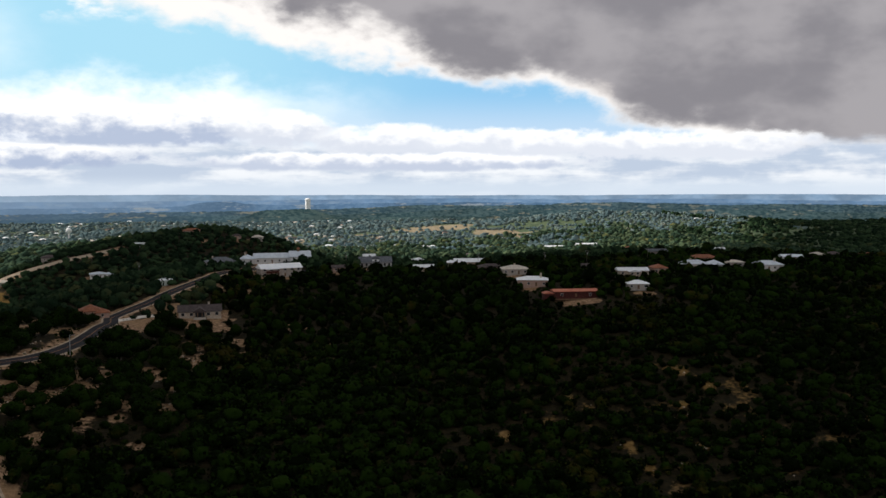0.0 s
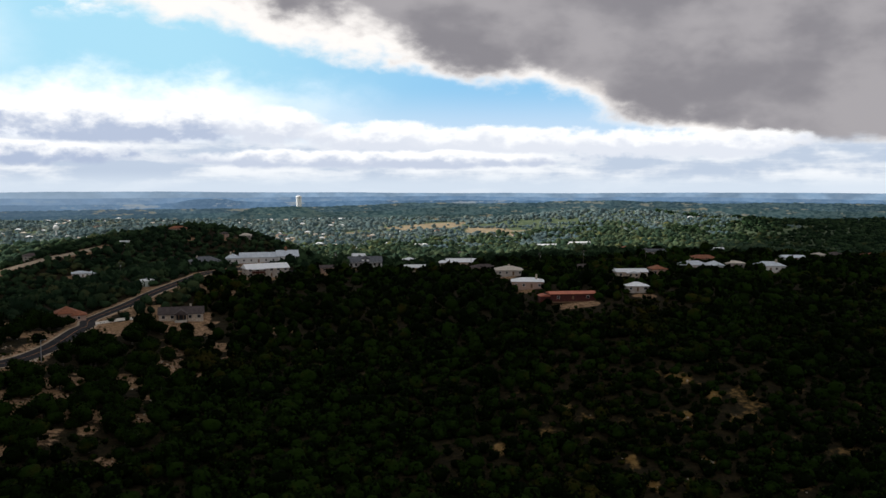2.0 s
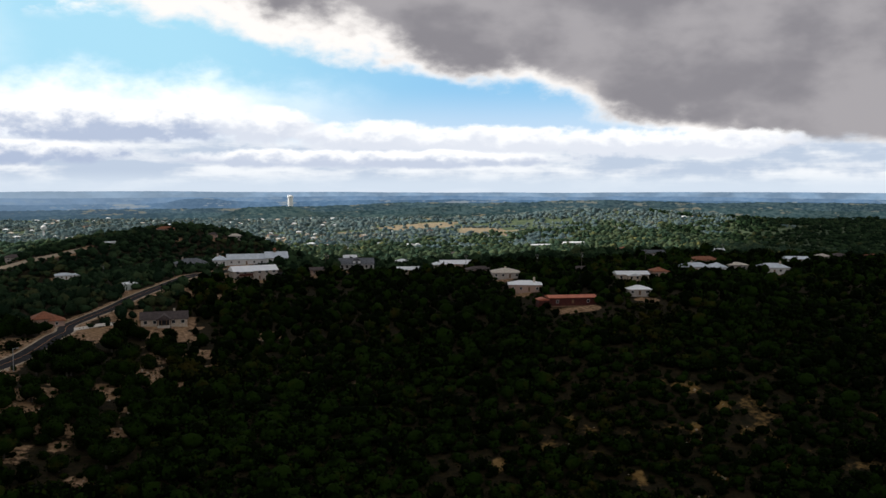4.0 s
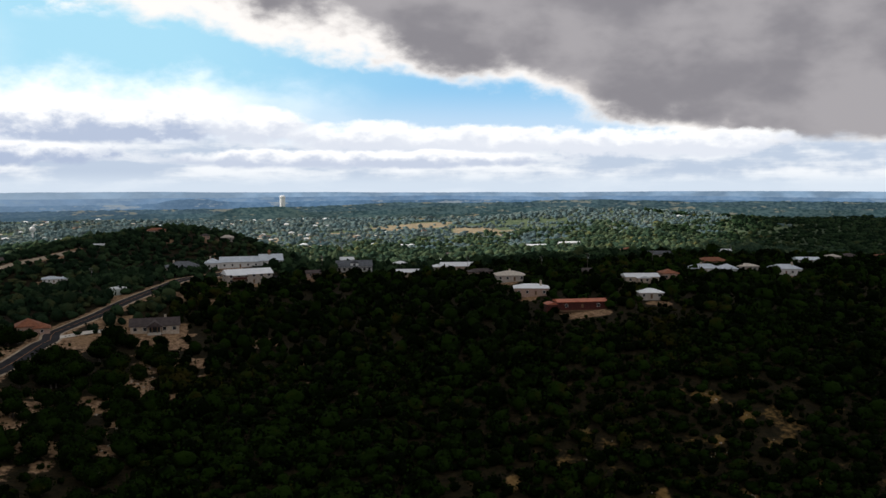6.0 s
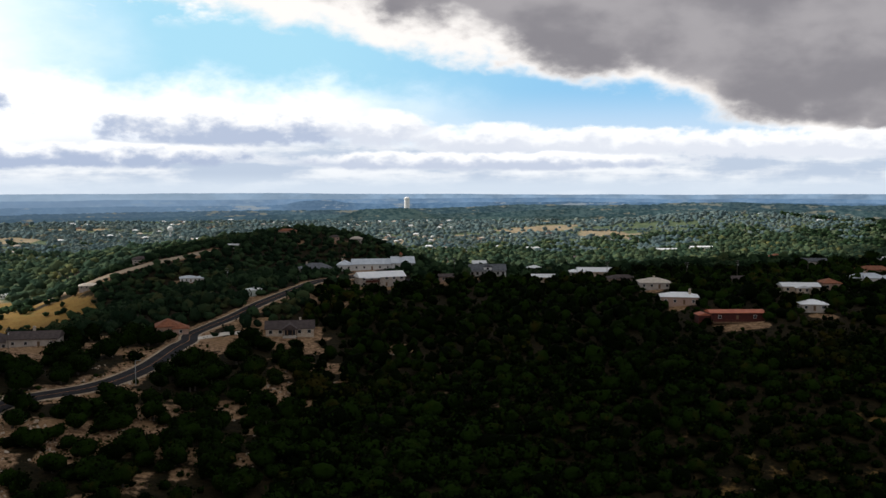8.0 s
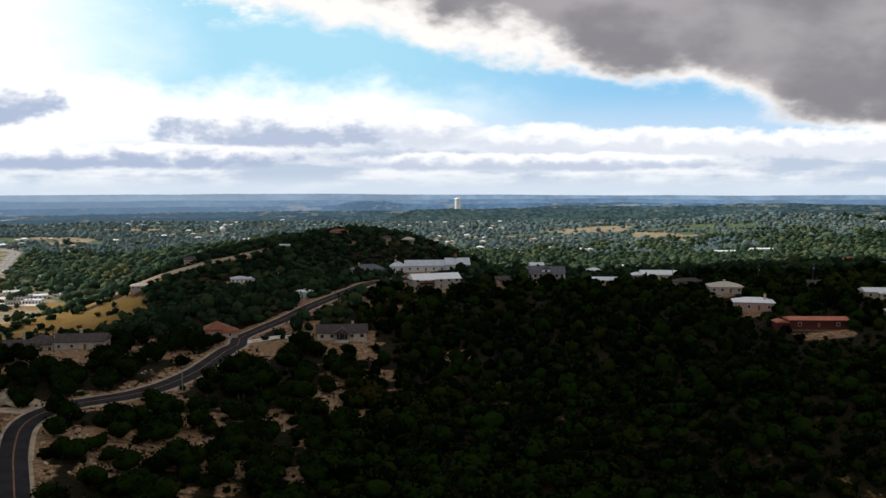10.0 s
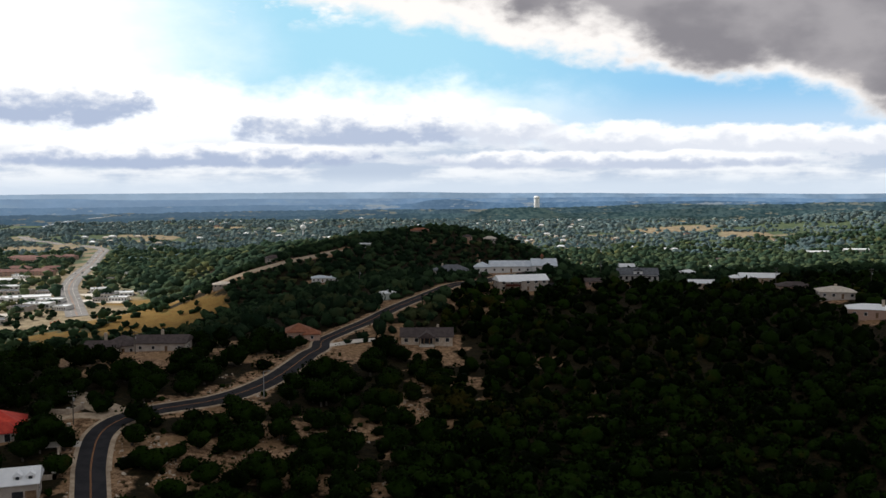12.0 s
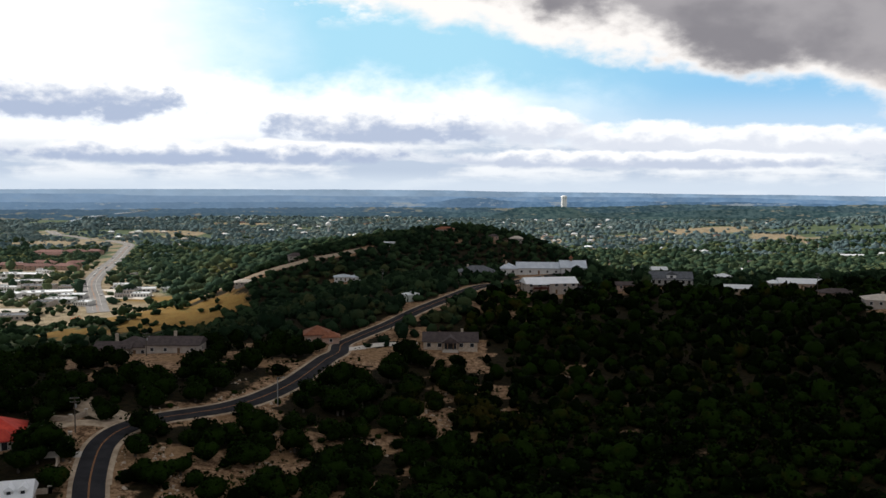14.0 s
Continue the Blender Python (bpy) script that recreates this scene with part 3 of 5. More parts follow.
def make_house(x, y, rot, wings, wall, roof, label, category="house", windows=4, chimney=None, porch=None, door=True, pad=None, group="", name="house", dz=0.0, win=(1.1, 1.2)):
    """wings: (x0, x1, y0, y1, eaves, rise, kind). The front looks along -y."""
    house = thing(name, x, y, rot, label, category, group, ground_z(x, y) + dz + (0.3 if group == RIDGE else 0.0))
    for n, (x0, x1, y0, y1, h, rise, kind) in enumerate(wings):
        part("wall", box(x0, x1, y0, y1, -2.5, h), wall, house)
        if kind.startswith("gable"):
            bm = bmesh.new()
            if kind == "gable" and (x1 - x0) >= (y1 - y0):
                tri = [[(s, y0, h), (s, y1, h), (s, (y0 + y1) / 2, h + rise * 0.93)] for s in (x0, x1)]
            else:
                tri = [[(x0, s, h), (x1, s, h), ((x0 + x1) / 2, s, h + rise * 0.93)] for s in (y0, y1)]
            va, vb = ([bm.verts.new(p) for p in q] for q in tri)
            bm.faces.new(va), bm.faces.new(vb[::-1])
            for k in range(3):
                bm.faces.new((va[k], vb[k], vb[(k + 1) % 3], va[(k + 1) % 3]))
            part("gable", bm, wall, house)
        part("roof", roof_mesh(x0, x1, y0, y1, h + 0.02, rise, kind), roof, house)
        count = windows if n == 0 else max(1, windows // 2)
        floors = [0.9] if h < 4.2 else [0.9, 3.7]
        for f in floors:
            for k in range(count):
                wx = x0 + (x1 - x0) * (k + 0.5) / count
                if door and n == 0 and f < 1 and k == count // 2:
                    part("door", box(wx - 0.5, wx + 0.5, y0 - 0.07, y0, 0.0, 2.1), WOOD, house)
                else:
                    add_window(house, wx, y0, f, *win, -1)
            for s, wx in ((-2, x0), (2, x1)):
                add_window(house, wx, (y0 + y1) / 2, f, *win, s)
    if chimney:
        cx, cy, top = chimney
        part("chimney", box(cx - 0.5, cx + 0.5, cy - 0.4, cy + 0.4, 0.5, top), LIMESTONE, house)
    if porch:
        x0, x1, depth, h = porch
        y0 = wings[0][2]
        part("porch_roof", box(x0, x1, y0 - depth, y0 - 0.65, h, h + 0.18), roof, house)
        part("porch_floor", box(x0, x1, y0 - depth, y0, -0.6, 0.1), WOOD, house)
        n = max(3, int((x1 - x0) / 2.6))
        for k in range(n):
            px = x0 + 0.2 + (x1 - x0 - 0.4) * k / (n - 1)
            part("post", box(px - 0.1, px + 0.1, y0 - depth + 0.1, y0 - depth + 0.3, 0.1, h), SIDING_WHITE, house)
    if pad is None:
        pad = max(abs(v) for w in wings for v in w[:4]) * (0.74 if group == RIDGE else 0.78) + 2
    if pad:
        PADS.append((x, y, pad))
        if group == RIDGE:
            # cleared on the camera's side so that trees don't hide the walls
            PADS.append((x - 0.02 * x, y - 8, pad * 0.72))
    return house


# ---------- houses on the ridge ----------
balcony_house = make_house(20, 591, 15, [(-13, 13, -5.5, 5.5, 5.2, 2.6, "gable")], STUCCO, METAL_WHITE, "two-storey cream house with a white metal roof and dark balcony", windows=6, chimney=(-3, 1, 8.2), group=RIDGE, win=(1.6, 1.4))
deck = part("balcony", box(-10.5, -2.5, -8.2, -5.6, 2.6, 2.8), WOOD, balcony_house, "dark red-brown timber balcony")
part("railing", box(-10.5, -2.5, -8.2, -8.1, 2.8, 3.8), SIDING_RED, deck)
part("balcony_roof", box(-10.8, -2.2, -8.5, -6.2, 4.9, 5.1), METAL_WHITE, balcony_house)
for k in (-10.3, -6.5, -2.7):
    part("post", box(k - 0.12, k + 0.12, -8.15, -7.9, -2.0, 4.9), WOOD, deck)
long_house = make_house(19, 649, 2, [(-14, 10, -5, 5, 3.4, 3.0, "gable"), (-23, -14.2, -6, 4, 3.2, 2.6, "hip"), (10.2, 24, -7, 6, 4.0, 3.6, "gable")], SIDING_WHITE, METAL_BLUE,
                        "long pale house with grey metal roofs and a small cupola", windows=5, chimney=(-20, 0, 7.0), group=RIDGE)
cupola = part("cupola", box(15.4, 17.0, -1.3, 0.3, 7.0, 8.8), WOOD, long_house, "wooden cupola with a pointed cap")
part("cap", tube([(16.2, -0.5, 8.8, 1.3), (16.2, -0.5, 10.4, 0.05)], 8), TILE_ORANGE, cupola)
make_house(-17, 632, 8, [(-9.5, 9.5, -6, 6, 3.0, 3.0, "hip")], STUCCO, SHINGLE_GREY, "low house with a dark grey hipped roof behind trees", chimney=(-5, 1, 6.6), group=RIDGE)
grey = make_house(84, 613, -4, [(-10.5, 10.5, -4.5, 5, 3.6, 3.2, "gable")], SIDING_WHITE, SHINGLE_GREY, "white farmhouse with a dark roof, gabled dormer and porch", windows=7, porch=(-10.5, 10.5, 3.4, 2.9), group=RIDGE, win=(1.3, 1.6))
part("dormer", box(-2.4, 2.4, -4.6, -0.2, 3.5, 5.6), SIDING_WHITE, grey)
part("dormer_roof", roof_mesh(-2.4, 2.4, -4.6, 0.2, 5.6, 1.7, "gable_y", 0.35), SHINGLE_GREY, grey)
add_window(grey, 0, -4.6, 4.0, 1.4, 1.1, -1)
make_house(86, 660, 0, [(-4, 4, -3, 3, 3.6, 1.6, "gable")], SIDING_WHITE, METAL_WHITE, "small white shed with a pale metal roof", "shed", 2, name="shed")
make_house(57, 590, 4, [(-4, 4, -3.5, 3.5, 2.6, 1.4, "gable")], BRICK_PINK, SHINGLE_BROWN, "small reddish brown cottage on bare ground", "cottage", 2, group=RIDGE)
make_house(114, 597, -6, [(-7, 7, -4.5, 4.5, 2.8, 1.5, "gable")], LIMESTONE, METAL_WHITE, "low house with a long white metal roof", windows=4, group=RIDGE)
make_house(121, 655, 0, [(-4.2, 4.2, -3.5, 3.5, 3.0, 1.5, "hip")], STUCCO, METAL_WHITE, "small house with a white hipped roof", windows=2, group=RIDGE)
make_house(146, 600, -8, [(-10.5, 10.5, -5.5, 5.5, 3.0, 2.0, "gable"), (-15, -10.3, -4, 4, 2.6, 1.2, "hip")], LIMESTONE, METAL_WHITE, "wide house with a bright white metal roof", windows=5, group=RIDGE)
make_house(149, 558, -5, [(-7.5, 7.5, -4.5, 4.5, 2.6, 1.7, "hip")], BRICK_PINK, SHINGLE_BROWN, "low brown-roofed house half hidden by trees", windows=3, group=RIDGE)
make_house(151, 512, -10, [(-7.3, 7.3, -5.5, 5.5, 2.9, 1.9, "hip")], STUCCO, SHINGLE_TAN, "cream house with a pale tan hipped roof", windows=4, chimney=(0, 0.6, 5.6), group=RIDGE)
make_house(150, 475, -16, [(-8, 8, -5, 5, 3.4, 1.6, "hip")], BRICK_PINK, METAL_WHITE, "pinkish brick house with a white metal roof", windows=4, chimney=(4.5, -2, 6.8), group=RIDGE)
red = make_house(159.5, 440, -4, [(-9.5, 12.5, -3.5, 3.5, 3.2, 0.9, "gable")], SIDING_RED, METAL_RED, "long low barn-red house with a rust red metal roof", windows=3, group=RIDGE)
deck_floor = part("deck", box(-9.5, 12.5, -6.6, -3.5, -0.7, -0.1), WOOD, red, "dark timber deck along the front")
part("railing", box(-9.5, 12.5, -6.6, -6.5, -0.1, 0.85), SIDING_RED, deck_floor)
part("side_shed", box(-14.5, -9.6, -3, 2.5, -2, 2.2), SIDING_RED, red)
part("side_roof", roof_mesh(-14.5, -9.7, -3, 2.5, 2.22, 0.7, "gable", 0.3), METAL_RED, red)
make_house(203, 537, 0, [(-4.8, 4.8, -3.5, 3.5, 2.7, 1.5, "gable")], WOOD, SHINGLE_BROWN, "brown wooden shed among the trees", "shed", 2, name="shed")
make_house(212, 486, -10, [(-8.3, 8.3, -4.5, 4.5, 2.9, 1.4, "gable"), (-3, 3, -7.5, -4.7, 2.6, 1.1, "gable_y")], LIMESTONE, METAL_WHITE, "house with a white metal roof and a front gable", windows=4, group=RIDGE)
make_house(233, 497, -10, [(-4.2, 4.2, -4.5, 4.5, 3.2, 1.9, "hip")], BRICK_PINK, TILE_ORANGE, "small house with a terracotta tiled roof", windows=2, group=RIDGE)
make_house(196, 443, -12, [(-5.2, 5.2, -4.5, 4.5, 2.8, 1.5, "hip")], STUCCO, METAL_WHITE, "small cottage with a white hipped roof", "cottage", 3, group=RIDGE)
make_house(273, 523, -14, [(-12.5, 4, -5, 5, 3.2, 2.1, "hip"), (4.2, 12.5, -7.5, 4.5, 3.2, 2.1, "hip")], SIDING_WHITE, METAL_BLUE, "white house with pale blue-grey hipped roofs", windows=5, chimney=(-6, 0, 6.2), group=RIDGE)
make_house(297, 566, -10, [(-8.8, 8.8, -4.5, 4.5, 3.0, 2.0, "hip")], BRICK_PINK, TILE_ORANGE, "brick house with a reddish tiled roof", windows=4, group=RIDGE)
make_house(301, 534, -14, [(-6, 6, -4.5, 4.5, 3.0, 1.2, "hip")], STUCCO, SHINGLE_TAN, "low tan stucco house", windows=3, group=RIDGE)
make_house(318, 522, -18, [(-8.6, 8.6, -5, 5, 3.3, 2.2, "hip")], SIDING_WHITE, METAL_BLUE, "white house with a grey hipped roof and chimney", windows=5, chimney=(4, -1, 6.9), group=RIDGE)
make_house(278, 598, -8, [(-7, 7, -4.5, 4.5, 3.0, 1.6, "gable")], STUCCO, SHINGLE_GREY, "pale house with a grey gabled roof", windows=4, group=RIDGE)
make_house(299, 690, -5, [(-5.2, 5.2, -4.5, 4.5, 3.4, 2.2, "hip")], STUCCO, TILE_ORANGE, "orange-tiled house behind the ridge", windows=3, group=RIDGE)
make_house(352, 550, -16, [(-6.5, 6.5, -4.5, 4.5, 2.4, 1.3, "gable")], SIDING_WHITE, METAL_BLUE, "long grey-roofed white building", windows=4, group=RIDGE)
make_house(385, 570, -16, [(-4.2, 4.2, -4, 4, 3.2, 1.5, "hip")], STUCCO, SHINGLE_TAN, "small cream house with a tan roof", windows=2, group=RIDGE)
make_house(410, 588, -14, [(-5.5, 5.5, -4.5, 4.5, 2.8, 1.8, "hip")], BRICK_PINK, SHINGLE_BROWN, "brown-roofed house in the trees", windows=3, group=RIDGE)
make_house(465, 622, -20, [(-6.2, 6.2, -5, 5, 4.0, 1.4, "hip")], SIDING_RED, TILE_ORANGE, "red-walled house at the end of the ridge", windows=3, group=RIDGE)
make_house(345, 632, -10, [(-3.5, 3.5, -3, 3, 3.4, 1.6, "gable")], SIDING_WHITE, METAL_WHITE, "small white outbuilding behind a tall tree", "shed", 2, name="shed")

# ---------- houses by the road ----------
pad_house = make_house(-24, 489, 3, [(-10.5, 10.5, -5, 6.5, 3.0, 2.9, "gable")], LIMESTONE, SHINGLE_BROWN, "new limestone ranch house with a brown roof and gabled porch",
                       windows=5, chimney=(4.6, 1.9, 7.0), pad=17, win=(1.5, 1.5))
part("porch_roof", roof_mesh(-3.1, 3.1, -7.6, -0.4, 3.05, 2.3, "gable_y", 0.4), SHINGLE_BROWN, pad_house)
part("porch_front", box(-2.3, 2.3, -5.14, -5.09, 0.1, 2.9), GLASS, pad_house, "dark glass panel across the back of the porch")
part("porch_floor", box(-3.1, 3.1, -7.6, -5.0, -0.8, 0.1), CONCRETE, pad_house)
for k in (-2.9, -1.1, 1.1, 2.9):
    part("post", box(k - 0.16, k + 0.16, -7.5, -7.18, 0.1, 2.84), WOOD, pad_house)
make_house(-77.5, 491, 12, [(-5, 5, -5, 5, 3.6, 3.0, "hip"), (2, 8.5, -6.5, 0, 2.8, 2.0, "hip")], BRICK_PINK, TILE_ORANGE, "brick house with a terracotta tiled roof beside the road", windows=3, pad=8)
make_house(-140, 453, 6, [(-3, 8.5, -5, 6, 3.2, 3.1, "hip"), (-9.5, 3, -7, 2, 3.0, 1.9, "gable")], STUCCO, SHINGLE_BROWN, "stucco house with brown hipped and gabled roofs", windows=4, chimney=(-4, 2, 7.0), pad=11)
make_house(-122, 454, 4, [(-9.5, 9.5, -5.5, 5.5, 3.2, 2.3, "gable")], STUCCO, SHINGLE_BROWN, "long stucco house with a brown gabled roof", windows=4, chimney=(-1, 3.0, 6.9), pad=11)
make_house(-134.5, 351, 24, [(-8.5, 8.5, -6.5, 6.5, 3.6, 3.8, "hip"), (-1, 6.5, -10, -6.4, 3.3, 2.4, "hip")], STUCCO, TILE_RED, "pale stucco villa with a bright red tiled roof", windows=4, pad=13, win=(1.4, 2.0), dz=-1.6)
dormer_house = make_house(-114, 310, 20, [(-11, 11, -4.5, 4.5, 3.9, 2.6, "gable")], STUCCO, METAL_WHITE, "cream house with white metal roof, two dormers and garage doors", windows=3, pad=13, dz=1.0)
for k, leaf in ((6.9, GLASS), (9.6, WOOD)):
    part("garage_door", box(k - 1.15, k + 1.15, -4.66, -4.5, -0.6, 2.2), leaf, dormer_house)
    part("dormer", box(k - 0.8, k + 0.8, -3.6, -0.6, 4.0, 5.5), SIDING_WHITE, dormer_house)
    part("dormer_roof", roof_mesh(k - 0.8, k + 0.8, -3.6, -0.4, 5.5, 0.9, "gable_y", 0.25, 0.12), METAL_WHITE, dormer_house)
    add_window(dormer_house, k, -3.6, 4.5, 0.8, 0.85, -1)
make_house(-118, 808, 10, [(-9, 4, -5, 5, 3.0, 1.6, "hip"), (3.8, 11, -6.5, 3, 3.0, 1.5, "hip")], SIDING_WHITE, METAL_BLUE, "pale low house in the woods below the road", windows=4, pad=14)
make_house(-203, 836, 15, [(-7.5, 7.5, -4.5, 4.5, 2.8, 1.8, "hip")], STUCCO, SHINGLE_TAN, "cream house on a cut terrace", windows=4, pad=12)
make_house(-176, 905, 10, [(-8, 8, -5, 5, 3.2, 2.4, "hip")], STUCCO, SHINGLE_BROWN, "dark-roofed house beside the building site", windows=3, pad=8)
make_house(-101, 935, 0, [(-4.5, 4.5, -3.5, 3.5, 3.2, 0.5, "flat")], SIDING_WHITE, METAL_WHITE, "small flat white building among trees", "building", 2, pad=6, name="building")
make_house(-58, 1040, 0, [(-9, 9, -5, 5, 3.4, 2.2, "hip")], BRICK_PINK, TILE_ORANGE, "red-roofed house on the hilltop", windows=4, pad=6)
make_house(-10, 1022, -5, [(-5, 5, -4, 4, 3.0, 1.8, "hip")], BRICK_PINK, SHINGLE_BROWN, "brown-roofed house below the hilltop", windows=3, pad=5)
make_house(12, 1030, -5, [(-6, 6, -4, 4, 3.0, 2.2, "hip")], STUCCO, SHINGLE_TAN, "tan-roofed house near the hilltop", windows=3, pad=5)

PADS += [(-128, 437, 12), (-141, 440, 9), (-114, 438, 8), (-24, 475, 12), (-38, 482, 11), (-115, 360, 5), (-48, 549, 7), (12, 640, 10), (84, 600, 8), (22, 580, 6), (165, 426, 5), (-338, 828, 34), (-308, 846, 24), (-360, 865, 22), (-155, 437, 12), (-44, 548, 6), (-112, 345, 4), (-109, 334, 4), (-121, 365, 6), (-118, 356, 4), (-106, 302, 8)]
PADS += [(-345, 848, 20), (-330, 832, 14), (-350, 885, 16), (-325, 900, 14)]
PADS += [(14, 579, 11), (25, 580, 10), (5, 585, 9), (84, 598, 10), (76, 600, 8), (57, 582, 6), (166, 428, 7), (196, 432, 6), (318, 511, 8)]
PADS += [(-130, 431, 8), (-143, 431, 7), (-118, 432, 7)]
# sandy cuts and banks by the road and the ranch house
PADS += [(-60, 470, 5), (-55, 469, 6), (-50, 465, 6), (-47, 477, 5), (-38, 507, 5), (-41, 494, 5), (-46, 495, 5), (-10, 482, 5), (-83, 473, 6), (-77, 471, 5), (-100, 471, 6), (-93, 459, 5)]

# ---------- roads and paving ----------
def ribbon(name, line, left, right, lift, mat, label="", parent=None, kind="structure", depth=0.35):
    """A strip laid on the land, from left to right of the line, with sides going down into it."""
    tan = np.gradient(line, axis=0)
    tan /= np.linalg.norm(tan, axis=1, keepdims=True)
    side = np.stack([tan[:, 1], -tan[:, 0]], 1)
    cols = []
    for off in (left, (left + right) / 2, right):
        p = line + side * off
        cols.append(np.c_[p, height(p[:, 0], p[:, 1]) + lift])
    bm, rows = bmesh.new(), []
    for a, b, c in zip(*cols):
        rows.append([bm.verts.new(a - (0, 0, depth)), bm.verts.new(a), bm.verts.new(b), bm.verts.new(c), bm.verts.new(c - (0, 0, depth))])
    for p, q in zip(rows, rows[1:]):
        for k in range(4):
            bm.faces.new((p[k + 1], p[k], q[k], q[k + 1]))
    ob = part(name, bm, mat, parent)
    return tagged(ob, label, "", "", kind) if label else ob


road = ribbon("road", ROAD, -3.5, 3.5, 0.16, ASPHALT, "dark asphalt two-lane road winding up the spur")
ribbon("shoulder", ROAD, -4.6, 4.5, 0.08, GRAVEL, "pale gravel road shoulder")
for off in (-0.11, 0.11):
    ribbon("centre_line", ROAD, off - 0.06, off + 0.06, 0.168, YELLOW, "", road, depth=0.004)
ribbon("kerb", ROAD[39:50], 3.9, 4.9, 0.2, GRAVEL, "pale stony gutter on the inside of the bend")
highway = ribbon("highway", HIGHWAY_LINE, -9.5, 9.5, 0.5, HIGHWAY, "grey four-lane highway through the town")
for off, mat in ((-0.5, YELLOW), (0.5, YELLOW), (-4.2, CONCRETE), (4.2, CONCRETE)):
    ribbon("lane_line", HIGHWAY_LINE, off - 0.15, off + 0.15, 0.51, mat, "", highway, depth=0.004)
for pts, half in (([(-567, 1117), (-511, 1107)], 14), ([(-492, 1031), (-444, 1027)], 12), ([(-407, 1074), (-364, 1031)], 16), ([(-529, 989), (-473, 951)], 10), ([(-605, 1206), (-529, 1199)], 12), ([(-567, 1145), (-529, 1140)], 9), ([(-473, 980), (-430, 981)], 8), ([(-454, 904), (-416, 913)], 12), ([(-392, 1008), (-350, 1017)], 10), ([(-529, 1065), (-501, 1069)], 9)):
    ribbon("parking_lot", smooth_line(pts, 6), -half, half, 0.25, CONCRETE, "pale concrete parking lot between the stores")
ribbon("dirt_road", SCAR, -7, 9, 0.3, GRAVEL, "raw pale dirt road on the hillside")
ribbon("street", RIDGE_STREET, -2.6, 2.6, 0.12, ASPHALT, "narrow asphalt street behind the ridge houses")
for pts, half, mat, label in (
    ([(-66, 474), (-58.5, 480), (-53, 485), (-45.6, 487.4), (-37, 489)], 2.6, CONCRETE, "pale new concrete driveway to the ranch house"),
    ([(-108, 364), (-115, 364), (-123, 360), (-129, 357)], 2.2, GRAVEL, "pale gravel driveway of the red-roofed villa"),
    ([(-106, 368), (-116, 374), (-125, 381)], 4.2, GRAVEL, "gravel track turning off the road"),
    ([(-106, 344), (-112, 343), (-118, 341)], 1.8, CONCRETE, "concrete driveway beside the white-roofed house"),
    ([(-150, 425), (-160, 430), (-166, 440)], 2.2, GRAVEL, "worn track over dry grass"),
):
    ribbon("driveway", smooth_line(pts, 2), -half, half, 0.13, mat, label)


def make_river():
    """Its line and heights are placed to fit the camera's view; the water lies level across."""
    tan = np.gradient(RIVER, axis=0)
    tan /= np.linalg.norm(tan, axis=1, keepdims=True)
    n = len(RIVER)
    s = np.linspace(0, 1, n)
    half = (15 - 8 * s + 8 * (rough_noise(s * 40, 0 * s, 4, 3) - 0.5))[:, None]
    side = np.stack([tan[:, 1], -tan[:, 0]], 1) * half
    z = -35.5 + 9.5 * s
    co = np.r_[np.c_[RIVER - side, z], np.c_[RIVER + side, z], np.c_[RIVER - side * 1.05, z - 1.5], np.c_[RIVER + side * 1.05, z - 1.5]]
    k = np.arange(n - 1)
    faces = np.r_[np.c_[k, n + k, n + k + 1, k + 1], np.c_[2 * n + k, k, k + 1, 2 * n + k + 1], np.c_[n + k, 3 * n + k, 3 * n + k + 1, n + k + 1]]
    me = mesh_from("river", co, faces)
    me.materials.append(WATER)
    tagged(new("river", me), "pale river bend shining in the valley", "river", "", "structure")


make_river()


# ---------- walls, poles, tanks, cars ----------
def stone_wall(points, h, label):
    line = np.array(points, float)
    wall = thing("stone_wall", line[0][0], line[0][1], 0, label, "wall")
    base = Vector((line[0][0], line[0][1], ground_z(*line[0])))
    for (ax, ay), (bx, by) in zip(line, line[1:]):
        n = np.array([by - ay, ax - bx]) / math.hypot(bx - ax, by - ay) * 0.18
        bm = bmesh.new()
        v = []
        for px, py in ((ax, ay), (bx, by)):
            z = ground_z(px, py)
            for s in (-1, 1):
                for dz in (-0.6, h):
                    v.append(bm.verts.new(Vector((px + s * n[0], py + s * n[1], z + dz)) - base))
        for f in ((0, 1, 5, 4), (2, 6, 7, 3), (1, 3, 7, 5), (0, 2, 3, 1), (4, 5, 7, 6), (0, 4, 6, 2)):
            bm.faces.new([v[k] for k in f])
        part("panel", bm, LIMESTONE, wall)
    for px, py in line:
        z = ground_z(px, py)
        c = Vector((px, py, z)) - base
        p = part("pier", box(c.x - 0.35, c.x + 0.35, c.y - 0.35, c.y + 0.35, c.z - 0.6, c.z + h + 0.4), LIMESTONE, wall)
        part("cap", box(c.x - 0.45, c.x + 0.45, c.y - 0.45, c.y + 0.45, c.z + h + 0.4, c.z + h + 0.52), CONCRETE, p)
    return wall


stone_wall([(-117, 369), (-119, 364), (-124, 364), (-130, 366)], 1.5, "cream limestone entrance wall with square piers")
stone_wall([(-114, 353), (-113, 346), (-110, 338), (-107, 330), (-104.5, 323)], 1.3, "cream limestone boundary wall along the road")
stone_wall([(-104.5, 323), (-110, 321), (-116, 321)], 1.2, "low limestone garden wall")


